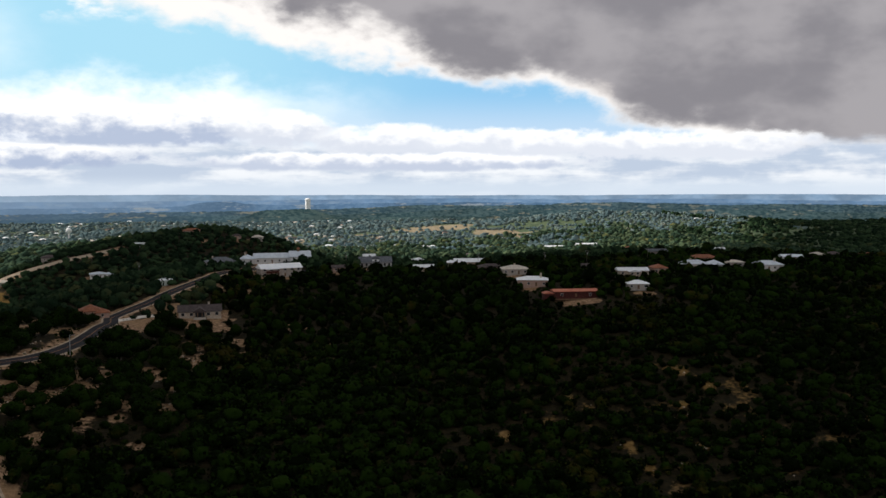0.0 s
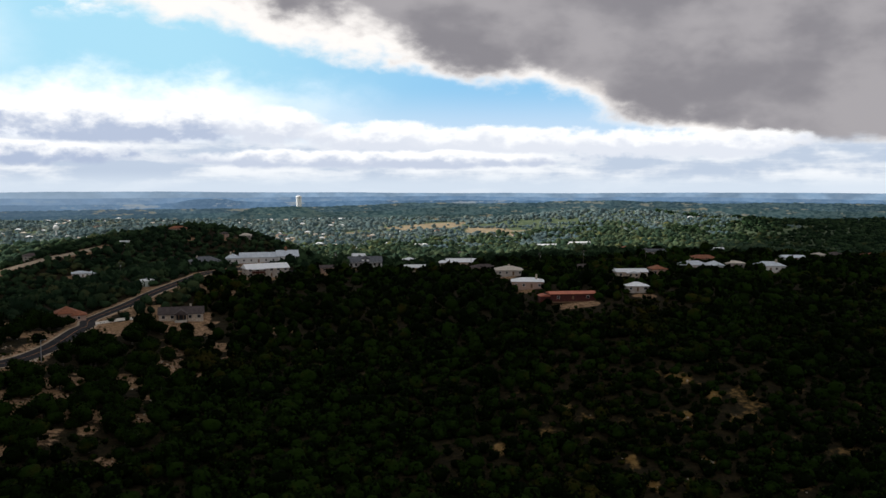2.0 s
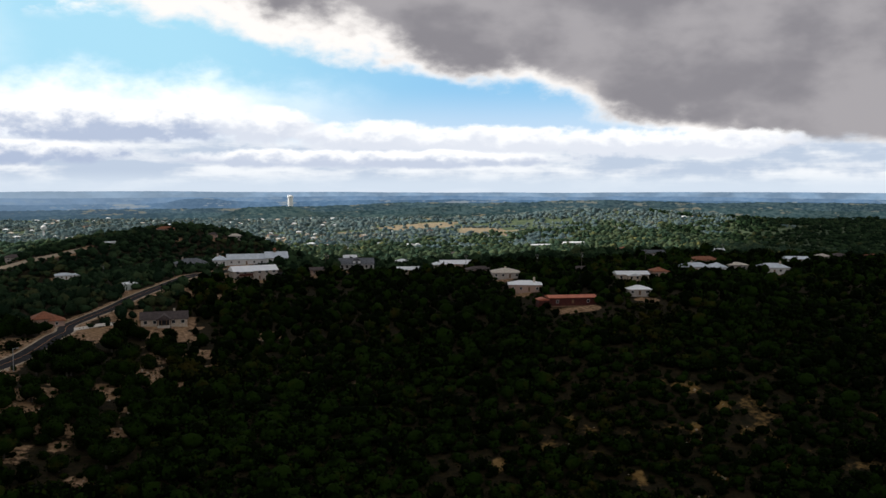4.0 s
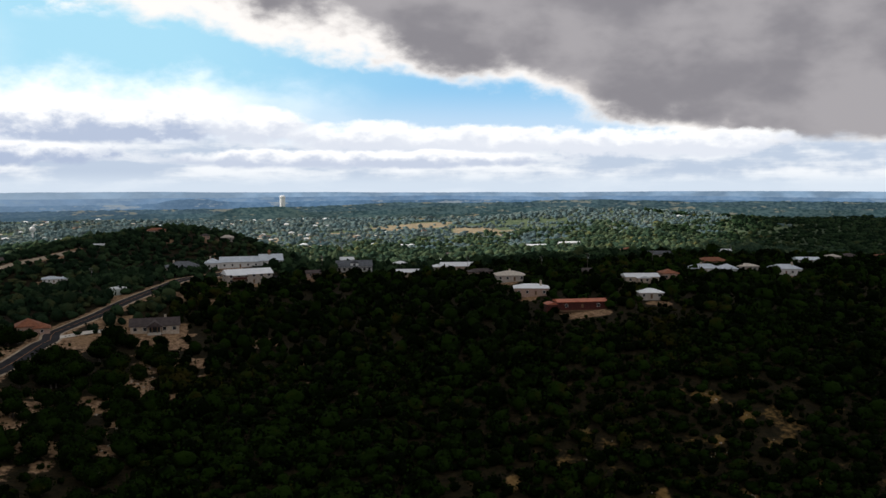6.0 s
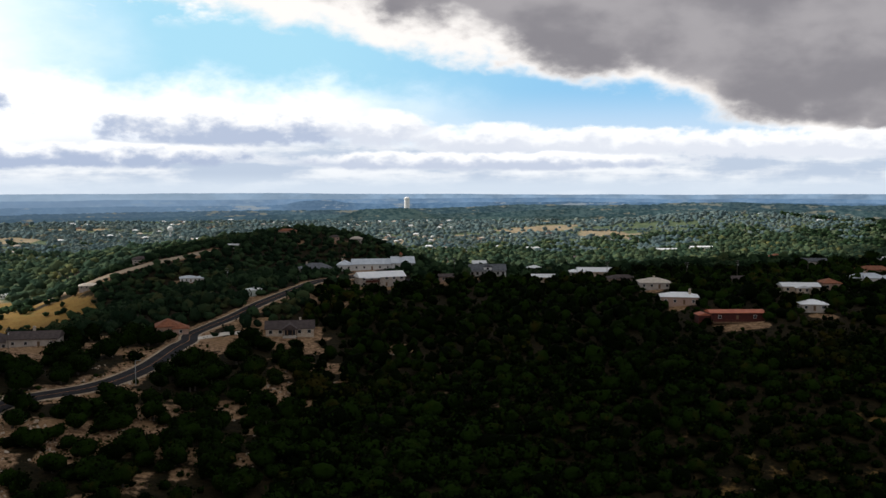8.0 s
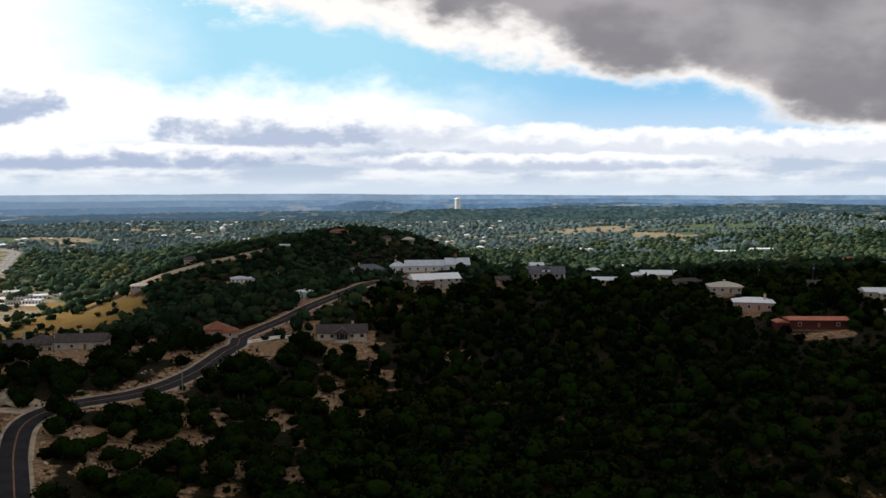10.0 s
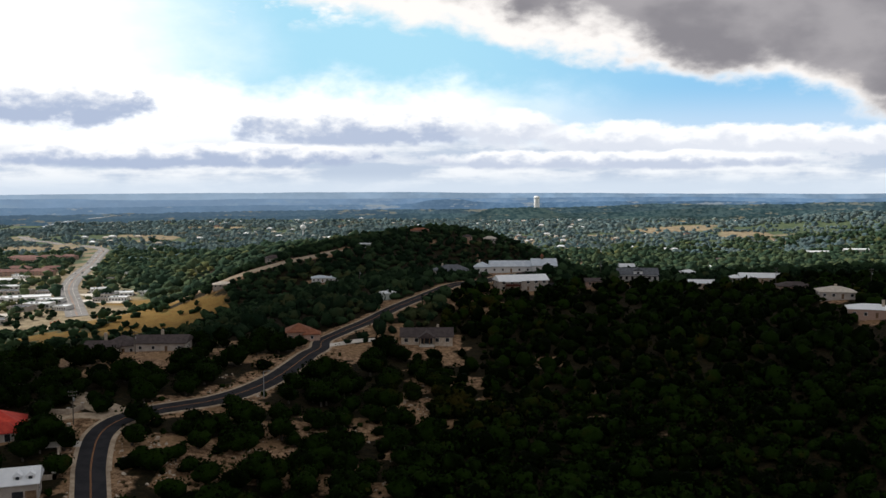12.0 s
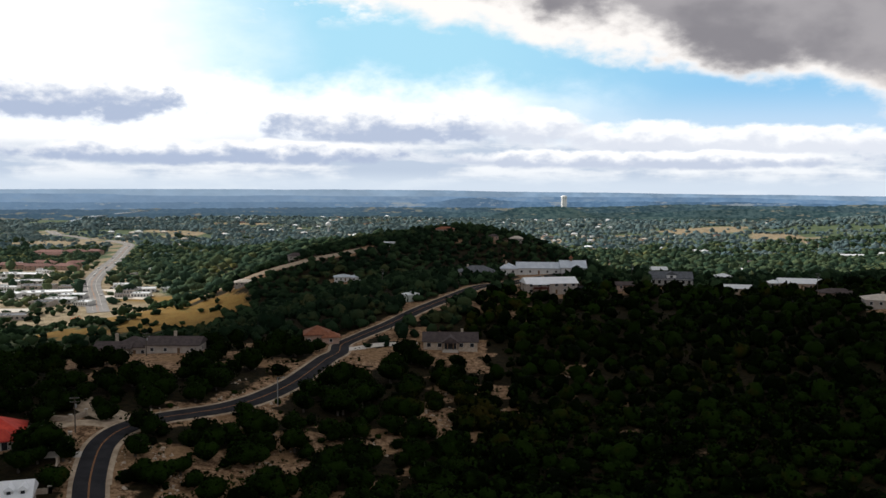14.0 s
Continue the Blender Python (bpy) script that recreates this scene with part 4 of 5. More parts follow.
def utility_pole(x, y, h, rot, lamp=False):
    pole = thing("utility_pole", x, y, rot, "grey wooden utility pole with a crossarm beside the road" if not lamp else "dark street lamp pole with a short arm beside the road", "pole")
    part("pole_shaft", tube([(0, 0, -0.8, 0.17), (0, 0, h, 0.11)], 8), BARK if not lamp else STEEL, pole)
    if lamp:
        part("arm", box(-0.06, 1.6, -0.05, 0.05, h - 0.15, h - 0.03), STEEL, pole)
        part("lamp_head", box(1.3, 2.1, -0.18, 0.18, h - 0.22, h - 0.04), STEEL, pole)
        return pole
    for n, z in enumerate((h - 0.5, h - 1.5)):
        arm = part("crossarm", box(-1.3 + n * 0.3, 1.3 - n * 0.3, -0.07, 0.07, z - 0.07, z + 0.07), BARK, pole)
        for k in (-1.0, -0.4, 0.4, 1.0):
            part("insulator", tube([(k, 0, z + 0.07, 0.06), (k, 0, z + 0.3, 0.04)], 6), STEEL, arm)
    part("transformer", tube([(0.3, -0.2, h - 2.9, 0.22), (0.3, -0.2, h - 2.0, 0.22)], 8), STEEL, pole)
    return pole


utility_pole(-114.5, 357, 9.5, 20)
utility_pole(-71, 397, 8.6, 35, lamp=True)
utility_pole(-128, 441, 8.5, 10)
for px, py, ph in ((143, 566, 11), (66, 626, 9), (180, 545, 11), (206, 541, 12), (-70, 640, 9), (255, 560, 10), (330, 600, 9)):
    utility_pole(px, py, ph, 15)

tank = thing("storage_tank", -46.3, 557, 0, "pale green and white steel water tank with a flat top", "tank", z=ground_z(-47.5, 557) - 1.6)
part("shell", tube([(0, 0, -1.5, 4.1), (0, 0, 4.6, 4.1)], 24), TANK_GREEN, tank)
part("lid", tube([(0, 0, 4.6, 4.25), (0, 0, 4.95, 4.25), (0, 0, 5.2, 3.2)], 24), METAL_WHITE, tank, "white lid")
part("vent", tube([(0, 0, 5.2, 0.35), (0, 0, 5.9, 0.35), (0, 0, 6.0, 0.5)], 8), STEEL, tank)
part("ladder", box(-3.2, -2.7, -3.2, -3.1, 0, 5.0), STEEL, tank)

tower = thing("water_tower", 191, 2939, 0, "tall white cylindrical water standpipe on a far hill", "water tower", z=7.0)
part("shaft", tube([(0, 0, -40, 8.2), (0, 0, 24, 8.2), (0, 0, 25, 8.9), (0, 0, 28.5, 8.9), (0, 0, 31, 6.5), (0, 0, 32, 2)], 28), TOWER_WHITE, tower)
part("band", tube([(0, 0, 22.6, 8.4), (0, 0, 23.4, 8.4)], 28), METAL_BLUE, tower)

ball = thing("water_tower", -371, 2104, 0, "white ball-shaped water tower on a slim stem", "water tower")
part("stem", tube([(0, 0, -2, 3.4), (0, 0, 3, 1.9), (0, 0, 14, 1.7), (0, 0, 17, 2.6)], 16), TOWER_WHITE, ball)
part("bowl", tube([(0, 0, 16, 2.6)] + [(0, 0, 21.5 - 6 * math.cos(a), 6 * math.sin(a)) for a in (0.5, 0.9, 1.3, 1.7, 2.1, 2.5, 2.9)], 20), TOWER_WHITE, ball)


def make_car(x, y, rot, paint, label, dz=0.16):
    car = thing("car", x, y, rot, label, "car", z=ground_z(x, y) + dz)
    bm = bmesh.new()
    outline = [(-2.2, 0.35), (2.2, 0.35), (2.25, 0.75), (1.2, 0.95), (0.6, 1.45), (-1.2, 1.48), (-1.9, 1.0), (-2.25, 0.9)]
    a = [bm.verts.new((p, -0.88, q)) for p, q in outline]
    b = [bm.verts.new((p, 0.88, q)) for p, q in outline]
    bm.faces.new(a), bm.faces.new(b[::-1])
    for k in range(len(a)):
        bm.faces.new((a[k], b[k], b[(k + 1) % len(a)], a[(k + 1) % len(a)]))
    part("body", bm, paint, car)
    part("window", box(-1.2, 0.6, -0.9, 0.9, 1.0, 1.38), GLASS, car)
    for wx in (-1.35, 1.4):
        for wy in (-0.88, 0.72):
            bm = tube([(0, 0, 0, 0.34), (0, 0, 0.18, 0.34)], 12)
            bmesh.ops.rotate(bm, verts=bm.verts, matrix=Matrix.Rotation(radians(-90), 3, "X"))
            bmesh.ops.translate(bm, verts=bm.verts, vec=(wx, wy, 0.34))
            part("wheel", bm, RUBBER, car)
    return car


make_car(-41.5, 489, 15, PAINT_DARK, "dark car parked on the driveway of the ranch house")
first_car = make_car(-447, 1075, 72, PAINT_DARK, "dark car on the highway", 0.5)
white_car = make_car(-520, 1290, 70, PAINT_WHITE, "white car on the highway", 0.5)
for k in range(16):
    n = (7 * k + 9) % (len(HIGHWAY_LINE) - 8) + 4
    p, q = HIGHWAY_LINE[n], HIGHWAY_LINE[n + 1]
    d = (q - p) / np.linalg.norm(q - p)
    off = (-6.2, -2.4, 2.4, 6.2)[k % 4]
    cx, cy = p[0] + d[1] * off, p[1] - d[0] * off
    copy_thing((first_car, white_car)[k % 2], pose(cx, cy, ground_z(cx, cy) + 0.5, 0, 0, math.degrees(math.atan2(d[1], d[0]))))
for k in range(22):
    cx, cy = -362 - 5 * (k % 11) - 3 * (k // 11), 1074 + 14 * (k // 11) + 3 * (k % 3)
    copy_thing((first_car, white_car)[(k * 3) % 2], pose(cx, cy, ground_z(cx, cy) + 0.1, 0, 0, 15))


def make_digger(x, y, rot, label):
    """A tracked digger with its boom lowered."""
    d = thing("excavator", x, y, rot, label, "excavator", "machines on the building site")
    for side in (-1.35, 0.75):
        part("track", box(-2.0, 2.0, side, side + 0.6, 0.0, 0.9), RUBBER, d)
    body = part("body", box(-2.3, 1.2, -1.3, 1.3, 0.95, 2.0), DIGGER, d)
    part("cab", box(0.0, 1.4, -1.3, -0.1, 2.0, 3.2), DIGGER, d)
    part("window", box(0.1, 1.45, -1.33, -0.07, 2.3, 3.0), GLASS, d)
    part("counterweight", box(-3.0, -2.3, -1.2, 1.2, 1.0, 2.1), DIGGER, d)
    for name, bend in (("boom", ((1.2, 1.6), (3.6, 4.0), 0.28)), ("stick", ((3.6, 4.0), (5.4, 1.2), 0.2)), ("bucket", ((5.1, 1.3), (5.6, 0.3), 0.5))):
        (ax, az), (bx, bz), r = bend
        bm = bmesh.new()
        v = [bm.verts.new(p) for p in ((ax, -r, az - r), (ax, r, az - r), (ax, r, az + r), (ax, -r, az + r), (bx, -r, bz - r), (bx, r, bz - r), (bx, r, bz + r), (bx, -r, bz + r))]
        for f in ((0, 1, 2, 3), (7, 6, 5, 4), (0, 4, 5, 1), (1, 5, 6, 2), (2, 6, 7, 3), (3, 7, 4, 0)):
            bm.faces.new([v[k] for k in f])
        part(name, bm, DIGGER, d)


make_digger(-352, 862, 20, "orange excavator on bare earth beside the meadow")
make_digger(-318, 878, 150, "orange excavator parked by a dirt bank")

# ---------- the town below ----------
def flat_building(w, d, h, wall, roof, label, group):
    b = thing("building", -560, 1180, 0, label, "building", group)
    part("wall", box(-w / 2, w / 2, -d / 2, d / 2, -3, h), wall, b)
    part("roof", box(-w / 2 + 0.4, w / 2 - 0.4, -d / 2 + 0.4, d / 2 - 0.4, h, h + 0.15), roof, b)
    for x0, x1, y0, y1 in ((-w / 2, w / 2, -d / 2, -d / 2 + 0.38), (-w / 2, w / 2, d / 2 - 0.38, d / 2), (-w / 2, -w / 2 + 0.38, -d / 2 + 0.4, d / 2 - 0.4), (w / 2 - 0.38, w / 2, -d / 2 + 0.4, d / 2 - 0.4)):
        part("parapet", box(x0, x1, y0, y1, h, h + 0.8), wall, b)
    for k in range(2):
        part("roof_unit", box(-w * 0.3 + k * w * 0.18, -w * 0.3 + k * w * 0.18 + 2, -1, 1, h + 0.15, h + 1.4), STEEL, b)
    for k in range(6):
        add_window(b, -w * 0.42 + k * w * 0.168, -d / 2, 1.0, w * 0.08, 1.8, -1)
    return b


TOWN = "commercial buildings in the town"
# centre and length of each
WHITE_ROOFS = [(-566, 1176, 50), (-515, 1102, 30), (-478, 995, 26), (-448, 1009, 48), (-415, 994, 24), (-413, 965, 25), (-377, 1072, 27), (-344, 1071, 16), (-410, 1098, 17), (-362, 1031, 18), (-504, 1042, 17), (-650, 1338, 39), (-384, 951, 14)]
GREY_ROOFS = [(-484, 1060, 35), (-412, 874, 26), (-420, 945, 19), (-381, 1055, 19), (-450, 1057, 16)]
RED_ROOFS = [(-630, 1280, 40), (-585, 1262, 34), (-552, 1268, 30), (-563, 1322, 26), (-610, 1325, 30), (-710, 1545, 50), (-676, 1558, 34), (-650, 1572, 24), (-688, 1500, 40)]
store = flat_building(30, 15, 3.4, SIDING_WHITE, METAL_WHITE, "flat commercial building with a white roof in town", TOWN)
depot = flat_building(30, 17, 3.3, STUCCO, SHINGLE_GREY, "commercial building with a blue-grey flat roof in town", TOWN)
flats = make_house(-700, 1400, 8, [(-15, 15, -6, 6, 5.5, 3.0, "hip")], BRICK_PINK, TILE_DULL, "red-brown roofed brick apartment block in the town", "apartment block", 6, group="apartment blocks", name="apartment_block", door=False, pad=0)
for first, spots in ((store, WHITE_ROOFS), (depot, GREY_ROOFS), (flats, RED_ROOFS)):
    for k, (x, y, long) in enumerate(spots):
        at = pose(x, y, ground_z(x, y), 0, 0, (4, 16, -9, 24, 9)[k % 5])
        made = first if k == 0 else copy_thing(first, at)
        made.matrix_world = at @ Matrix.Diagonal((long / 30, 0.7 + long / 70, 1, 1))
        PADS.append((x, y, long * 0.52))
# smaller stores and sheds between them
mix = random.Random(17)
for k in range(44):
    x, y = mix.uniform(-690, -360), mix.uniform(930, 1330)
    if away(HIGHWAY_LINE, np.array([x]), np.array([y]))[0] < 24 or any(math.hypot(x - px, y - py) < pr + 9 for px, py, pr in PADS if py > 880) or x > -330 - (y - 930) * 0.28:
        continue
    long = mix.uniform(9, 19)
    copy_thing((store, store, depot)[k % 3], pose(0, 0, 0)).matrix_world = pose(x, y, ground_z(x, y), 0, 0, mix.uniform(-20, 30)) @ Matrix.Diagonal((long / 30, long / 26, 0.9, 1))
    PADS.append((x, y, long * 0.5))
lodge = make_house(569, 1679, 0, [(-23, 23, -7, 7, 4.0, 1.6, "gable")], SIDING_WHITE, METAL_WHITE, "long white metal-roofed hall in the valley", "hall", 7, group="valley halls", name="hall", pad=30)
copy_thing(lodge, pose(648, 1712, ground_z(648, 1712), 0, 0, 3))
PADS.append((648, 1712, 28))

FARMS = "scattered far houses"
far_kinds = [make_house(-150 + 40 * k, 1720 + 30 * k, 10 * k, [(-8, 8, -5, 5, 3.2, 2.4, "hip")], wall, roof, label, windows=2, group=FARMS, pad=12, door=False)
             for k, (wall, roof, label) in enumerate(((STUCCO, SHINGLE_TAN, "far cream house with a tan roof"), (SIDING_WHITE, METAL_WHITE, "far white house with a pale metal roof"), (BRICK_PINK, SHINGLE_BROWN, "far brick house with a brown roof")))]
pick = random.Random(5)
for k in range(470):
    a, d = radians(pick.uniform(-16, 8) if k % 2 else pick.uniform(-26, 42)), 1350 + 1450 * pick.random()
    x, y = d * math.sin(a), 100 + d * math.cos(a)
    if rough_noise(x, y, 380, 21) < 0.40 + (0.16 if a > 0.25 else 0.0) or away(RIVER, np.array([x]), np.array([y]))[0] < 80 or away(HIGHWAY_LINE, np.array([x]), np.array([y]))[0] < 30:
        continue
    s = pick.uniform(0.5, 0.9)
    copy_thing(far_kinds[pick.choice((0, 1, 1, 2))], pose(x, y, ground_z(x, y), 0, 0, pick.uniform(-40, 40))).scale = (s, s, s)
    PADS.append((x, y, 12))


# ---------- ground ----------
def axis_steps(dense, lo, hi, ends):
    """Even steps in the middle, growing to both ends."""
    mid = list(np.arange(lo, hi, dense))
    up, s = [mid[-1]], dense
    while up[-1] < ends:
        s = min(s * 1.07, 110)
        up.append(up[-1] + s)
    down, s = [lo], dense
    while down[-1] > -ends:
        s = min(s * 1.07, 110)
        down.append(down[-1] - s)
    return np.array(down[:0:-1] + mid + up[1:])


def ground_material():
    m = bpy.data.materials.new("hill country ground")
    m.use_nodes = True
    t = m.node_tree
    b = t.nodes["Principled BSDF"]
    pos = Sock(t, t.nodes.new("ShaderNodeNewGeometry").outputs["Position"])
    at = t.nodes.new("ShaderNodeAttribute")
    at.attribute_name = "bare"
    bare = Sock(t, at.outputs["Fac"])
    at2 = t.nodes.new("ShaderNodeAttribute")
    at2.attribute_name = "meadow"
    grass = Sock(t, at2.outputs["Fac"])
    n1, n2, n3 = add_noise(t, pos, 0.07, 4), add_noise(t, pos, 0.55, 5, 0.65), add_noise(t, pos, 3.0, 4, 0.6)
    # leaf litter darkened for the shade between the trees
    shaded_litter = blend(t, n2.ramp(0.35, 0.65), (0.009, 0.0085, 0.0035), (0.026, 0.019, 0.008))
    stone = blend(t, (n2 * 0.6 + n3 * 0.4).ramp(0.40, 0.62), (0.090, 0.047, 0.023), (0.46, 0.300, 0.185))
    stone = blend(t, n1.ramp(0.45, 0.62) * 0.6, stone, (0.27, 0.165, 0.085))
    dry = blend(t, (n1 * 0.5 + n2 * 0.5).ramp(0.4, 0.6), (0.15, 0.088, 0.022), (0.22, 0.132, 0.036))
    dry = blend(t, n1.ramp(0.55, 0.7) * 0.6, dry, (0.10, 0.11, 0.04))
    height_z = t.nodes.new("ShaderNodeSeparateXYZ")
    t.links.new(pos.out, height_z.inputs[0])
    # grassy valley floor, also lightened with distance for haze
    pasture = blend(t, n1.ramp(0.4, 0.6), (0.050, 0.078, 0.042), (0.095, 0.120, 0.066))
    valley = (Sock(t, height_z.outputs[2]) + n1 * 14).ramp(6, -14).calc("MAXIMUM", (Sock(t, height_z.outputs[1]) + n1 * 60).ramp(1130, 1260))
    shaded_litter = blend(t, valley, shaded_litter, pasture)
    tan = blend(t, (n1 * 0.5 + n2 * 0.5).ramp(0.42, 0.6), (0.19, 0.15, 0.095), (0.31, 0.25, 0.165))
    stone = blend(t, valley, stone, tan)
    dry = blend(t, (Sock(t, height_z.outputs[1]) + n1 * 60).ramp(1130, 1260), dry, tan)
    col = blend(t, (bare + (n2 - 0.5) * 0.7).ramp(0.3, 0.6), shaded_litter, blend(t, grass, stone, dry))
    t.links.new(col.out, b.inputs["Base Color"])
    b.inputs["Roughness"].default_value, b.inputs["Specular IOR Level"].default_value = 0.95, 0.1
    k = t.nodes.new("ShaderNodeBump")
    k.inputs["Strength"].default_value, k.inputs["Distance"].default_value = 0.7, 0.5
    plug(t, n2 * 0.6 + n3 * 0.4, k.inputs["Height"])
    t.links.new(k.outputs[0], b.inputs["Normal"])
    return m


def make_ground():
    xs, ys = axis_steps(4.0, -240, 360, 4700), axis_steps(4.0, 190, 680, 4700)
    gx, gy = (a.ravel() for a in np.meshgrid(xs, ys))
    z = height(gx, gy)
    co = np.c_[gx, gy, z].astype(np.float32)
    nx, ny = len(xs), len(ys)
    i, j = (a.ravel() for a in np.meshgrid(np.arange(nx - 1), np.arange(ny - 1)))
    k = j * nx + i
    quads = np.c_[k, k + 1, k + nx + 1, k + nx].astype(np.int32)
    me = mesh_from("ground", co, quads)
    bare, mead = openness(gx, gy, True), meadow(gx, gy)
    for name, vals in (("bare", bare), ("meadow", mead)):
        me.attributes.new(name, "FLOAT", "POINT").data.foreach_set("value", vals.astype(np.float32))
    me.polygons.foreach_set("use_smooth", np.ones(len(quads), bool))
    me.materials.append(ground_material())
    tagged(new("ground", me), "wooded limestone hills with dry grass and bare stony patches", "ground", "", "structure")


make_ground()


# ---------- far blue hills, a glowing backdrop with haze in its colour ---
def far_ridge(radius, top, wave, size, low, high, patch, seed, label, hills=(), grain=1.0, plain_haze=(0.145, 0.225, 0.335)):
    """A ring of hills; hills: bearing, width in degrees and height of each rise over the common crest."""
    deg = np.arange(-180, 180.01, 0.1)
    az = np.radians(deg)
    q = deg + 400
    crest = top + wave * (2 * (rough_noise(q, 0 * az, size, seed) * 0.66 + rough_noise(q, 0 * az, size / 3.7, seed + 1) * 0.34) - 1)
    for a, w, h in hills:
        crest += h * np.exp(-(((deg - a) / w) ** 4))
    crest += (3.0 * rough_noise(q, 0 * az, 0.21, seed + 2) + 2.5 * rough_noise(q, 0 * az, 0.09, seed + 3)) * grain
    x, y = radius * np.sin(az), 60 + radius * np.cos(az)
    co = np.r_[np.c_[x, y, 0 * x - 60], np.c_[x, y, crest], np.c_[x * 1.004, y * 1.004, 0 * x - 60]]
    n = len(az)
    k = np.arange(n - 1)
    faces = np.r_[np.c_[k, k + 1, n + k + 1, n + k], np.c_[n + k, n + k + 1, 2 * n + k + 1, 2 * n + k]]
    me = mesh_from("backdrop", co, faces)
    me.materials.append(glowing(label, low, high, patch, grain, plain_haze))
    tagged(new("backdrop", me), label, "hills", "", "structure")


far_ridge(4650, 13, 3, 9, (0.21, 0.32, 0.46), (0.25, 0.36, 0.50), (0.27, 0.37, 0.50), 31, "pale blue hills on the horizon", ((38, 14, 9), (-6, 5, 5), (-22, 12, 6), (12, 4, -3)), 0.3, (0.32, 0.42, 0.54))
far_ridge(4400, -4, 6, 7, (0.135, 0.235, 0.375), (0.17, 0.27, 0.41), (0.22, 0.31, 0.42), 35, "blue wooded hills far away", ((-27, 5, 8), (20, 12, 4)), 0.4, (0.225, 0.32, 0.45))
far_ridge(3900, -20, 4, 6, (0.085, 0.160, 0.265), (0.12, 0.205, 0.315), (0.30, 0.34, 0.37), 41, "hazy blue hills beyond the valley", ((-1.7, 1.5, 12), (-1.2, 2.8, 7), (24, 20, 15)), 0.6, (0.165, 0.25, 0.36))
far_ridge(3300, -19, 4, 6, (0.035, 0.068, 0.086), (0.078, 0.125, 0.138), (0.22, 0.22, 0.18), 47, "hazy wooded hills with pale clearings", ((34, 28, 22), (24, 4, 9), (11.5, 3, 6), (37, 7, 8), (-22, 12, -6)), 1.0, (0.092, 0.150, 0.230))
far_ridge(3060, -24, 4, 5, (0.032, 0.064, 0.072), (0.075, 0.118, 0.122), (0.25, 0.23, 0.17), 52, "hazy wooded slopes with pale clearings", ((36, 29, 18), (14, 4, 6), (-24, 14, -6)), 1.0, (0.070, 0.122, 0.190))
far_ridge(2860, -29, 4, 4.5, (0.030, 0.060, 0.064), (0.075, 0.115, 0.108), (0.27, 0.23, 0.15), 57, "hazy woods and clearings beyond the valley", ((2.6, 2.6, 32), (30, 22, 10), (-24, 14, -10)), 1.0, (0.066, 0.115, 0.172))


# ---------- trees ----------
def crown_quads(rng, count, size, lobes=7, spread=1.0, tall=1.0, around=7, rings=3, fill=0.9):
    """A lumpy leafy mass down to the ground, and leaf clumps standing out of its lobes; corners of each face, for a tree about 4.6 m high."""
    a = rng.uniform(0, 6.2832, lobes)
    r = 1.5 * np.sqrt(rng.uniform(0, 1, lobes)) * spread
    centre = np.c_[r * np.cos(a), r * np.sin(a), (1.2 + 2.1 * rng.uniform(0, 1, lobes) * (1 - 0.4 * r / 1.6)) * tall]
    radius = rng.uniform(0.8, 1.3, lobes) * spread
    w = rng.integers(0, lobes, count)
    d = rng.normal(size=(count, 3))
    d[:, 2] = np.abs(d[:, 2]) * 0.9 - 0.3
    d /= np.linalg.norm(d, axis=1, keepdims=True)
    c = centre[w] + d * radius[w, None] * rng.uniform(0.86, 1.09, (count, 1))
    nrm = d + rng.normal(size=(count, 3)) * 0.6
    nrm /= np.linalg.norm(nrm, axis=1, keepdims=True)
    u = np.cross(nrm, rng.normal(size=(count, 3)))
    u /= np.linalg.norm(u, axis=1, keepdims=True)
    v = np.cross(nrm, u)
    s = size * rng.uniform(0.6, 1.3, (count, 1)) / 2
    f = s * rng.uniform(-0.1, 0.5, (count, 1))
    leaves = np.stack([c - u * s * 1.2, c - v * s * 0.8 - nrm * f, c + u * s, c + v * s - nrm * f], 1).reshape(-1, 3)
    # the mass: rays from its middle to the farthest lobe
    mid = np.array([0, 0, 1.6 * tall])
    th, ph = np.meshgrid(np.linspace(0, 6.2832, around, endpoint=False) + rng.uniform(0, 1), np.linspace(-0.75, 1.45, rings + 1))
    way = np.stack([np.cos(th) * np.cos(ph), np.sin(th) * np.cos(ph), np.sin(ph)], -1)
    reach = np.full(th.shape, 0.9 * spread)
    for k in range(lobes):
        along = way @ (centre[k] - mid)
        off = np.sum((centre[k] - mid) ** 2) - along**2
        hit = off < radius[k] ** 2
        reach = np.where(hit, np.maximum(reach, fill * (along + np.sqrt(np.maximum(radius[k] ** 2 - off, 0)))), reach)
    reach *= rng.uniform(0.88, 1.1, reach.shape)
    p = (mid + way * reach[..., None]).reshape(-1, 3)
    i, j = (q.ravel() for q in np.meshgrid(np.arange(around), np.arange(rings)))
    n = (i + 1) % around
    mass = np.c_[j * around + i, j * around + n, (j + 1) * around + n, (j + 1) * around + i]
    return np.vstack([p, leaves]), np.vstack([mass, len(p) + np.arange(len(leaves)).reshape(-1, 4)])


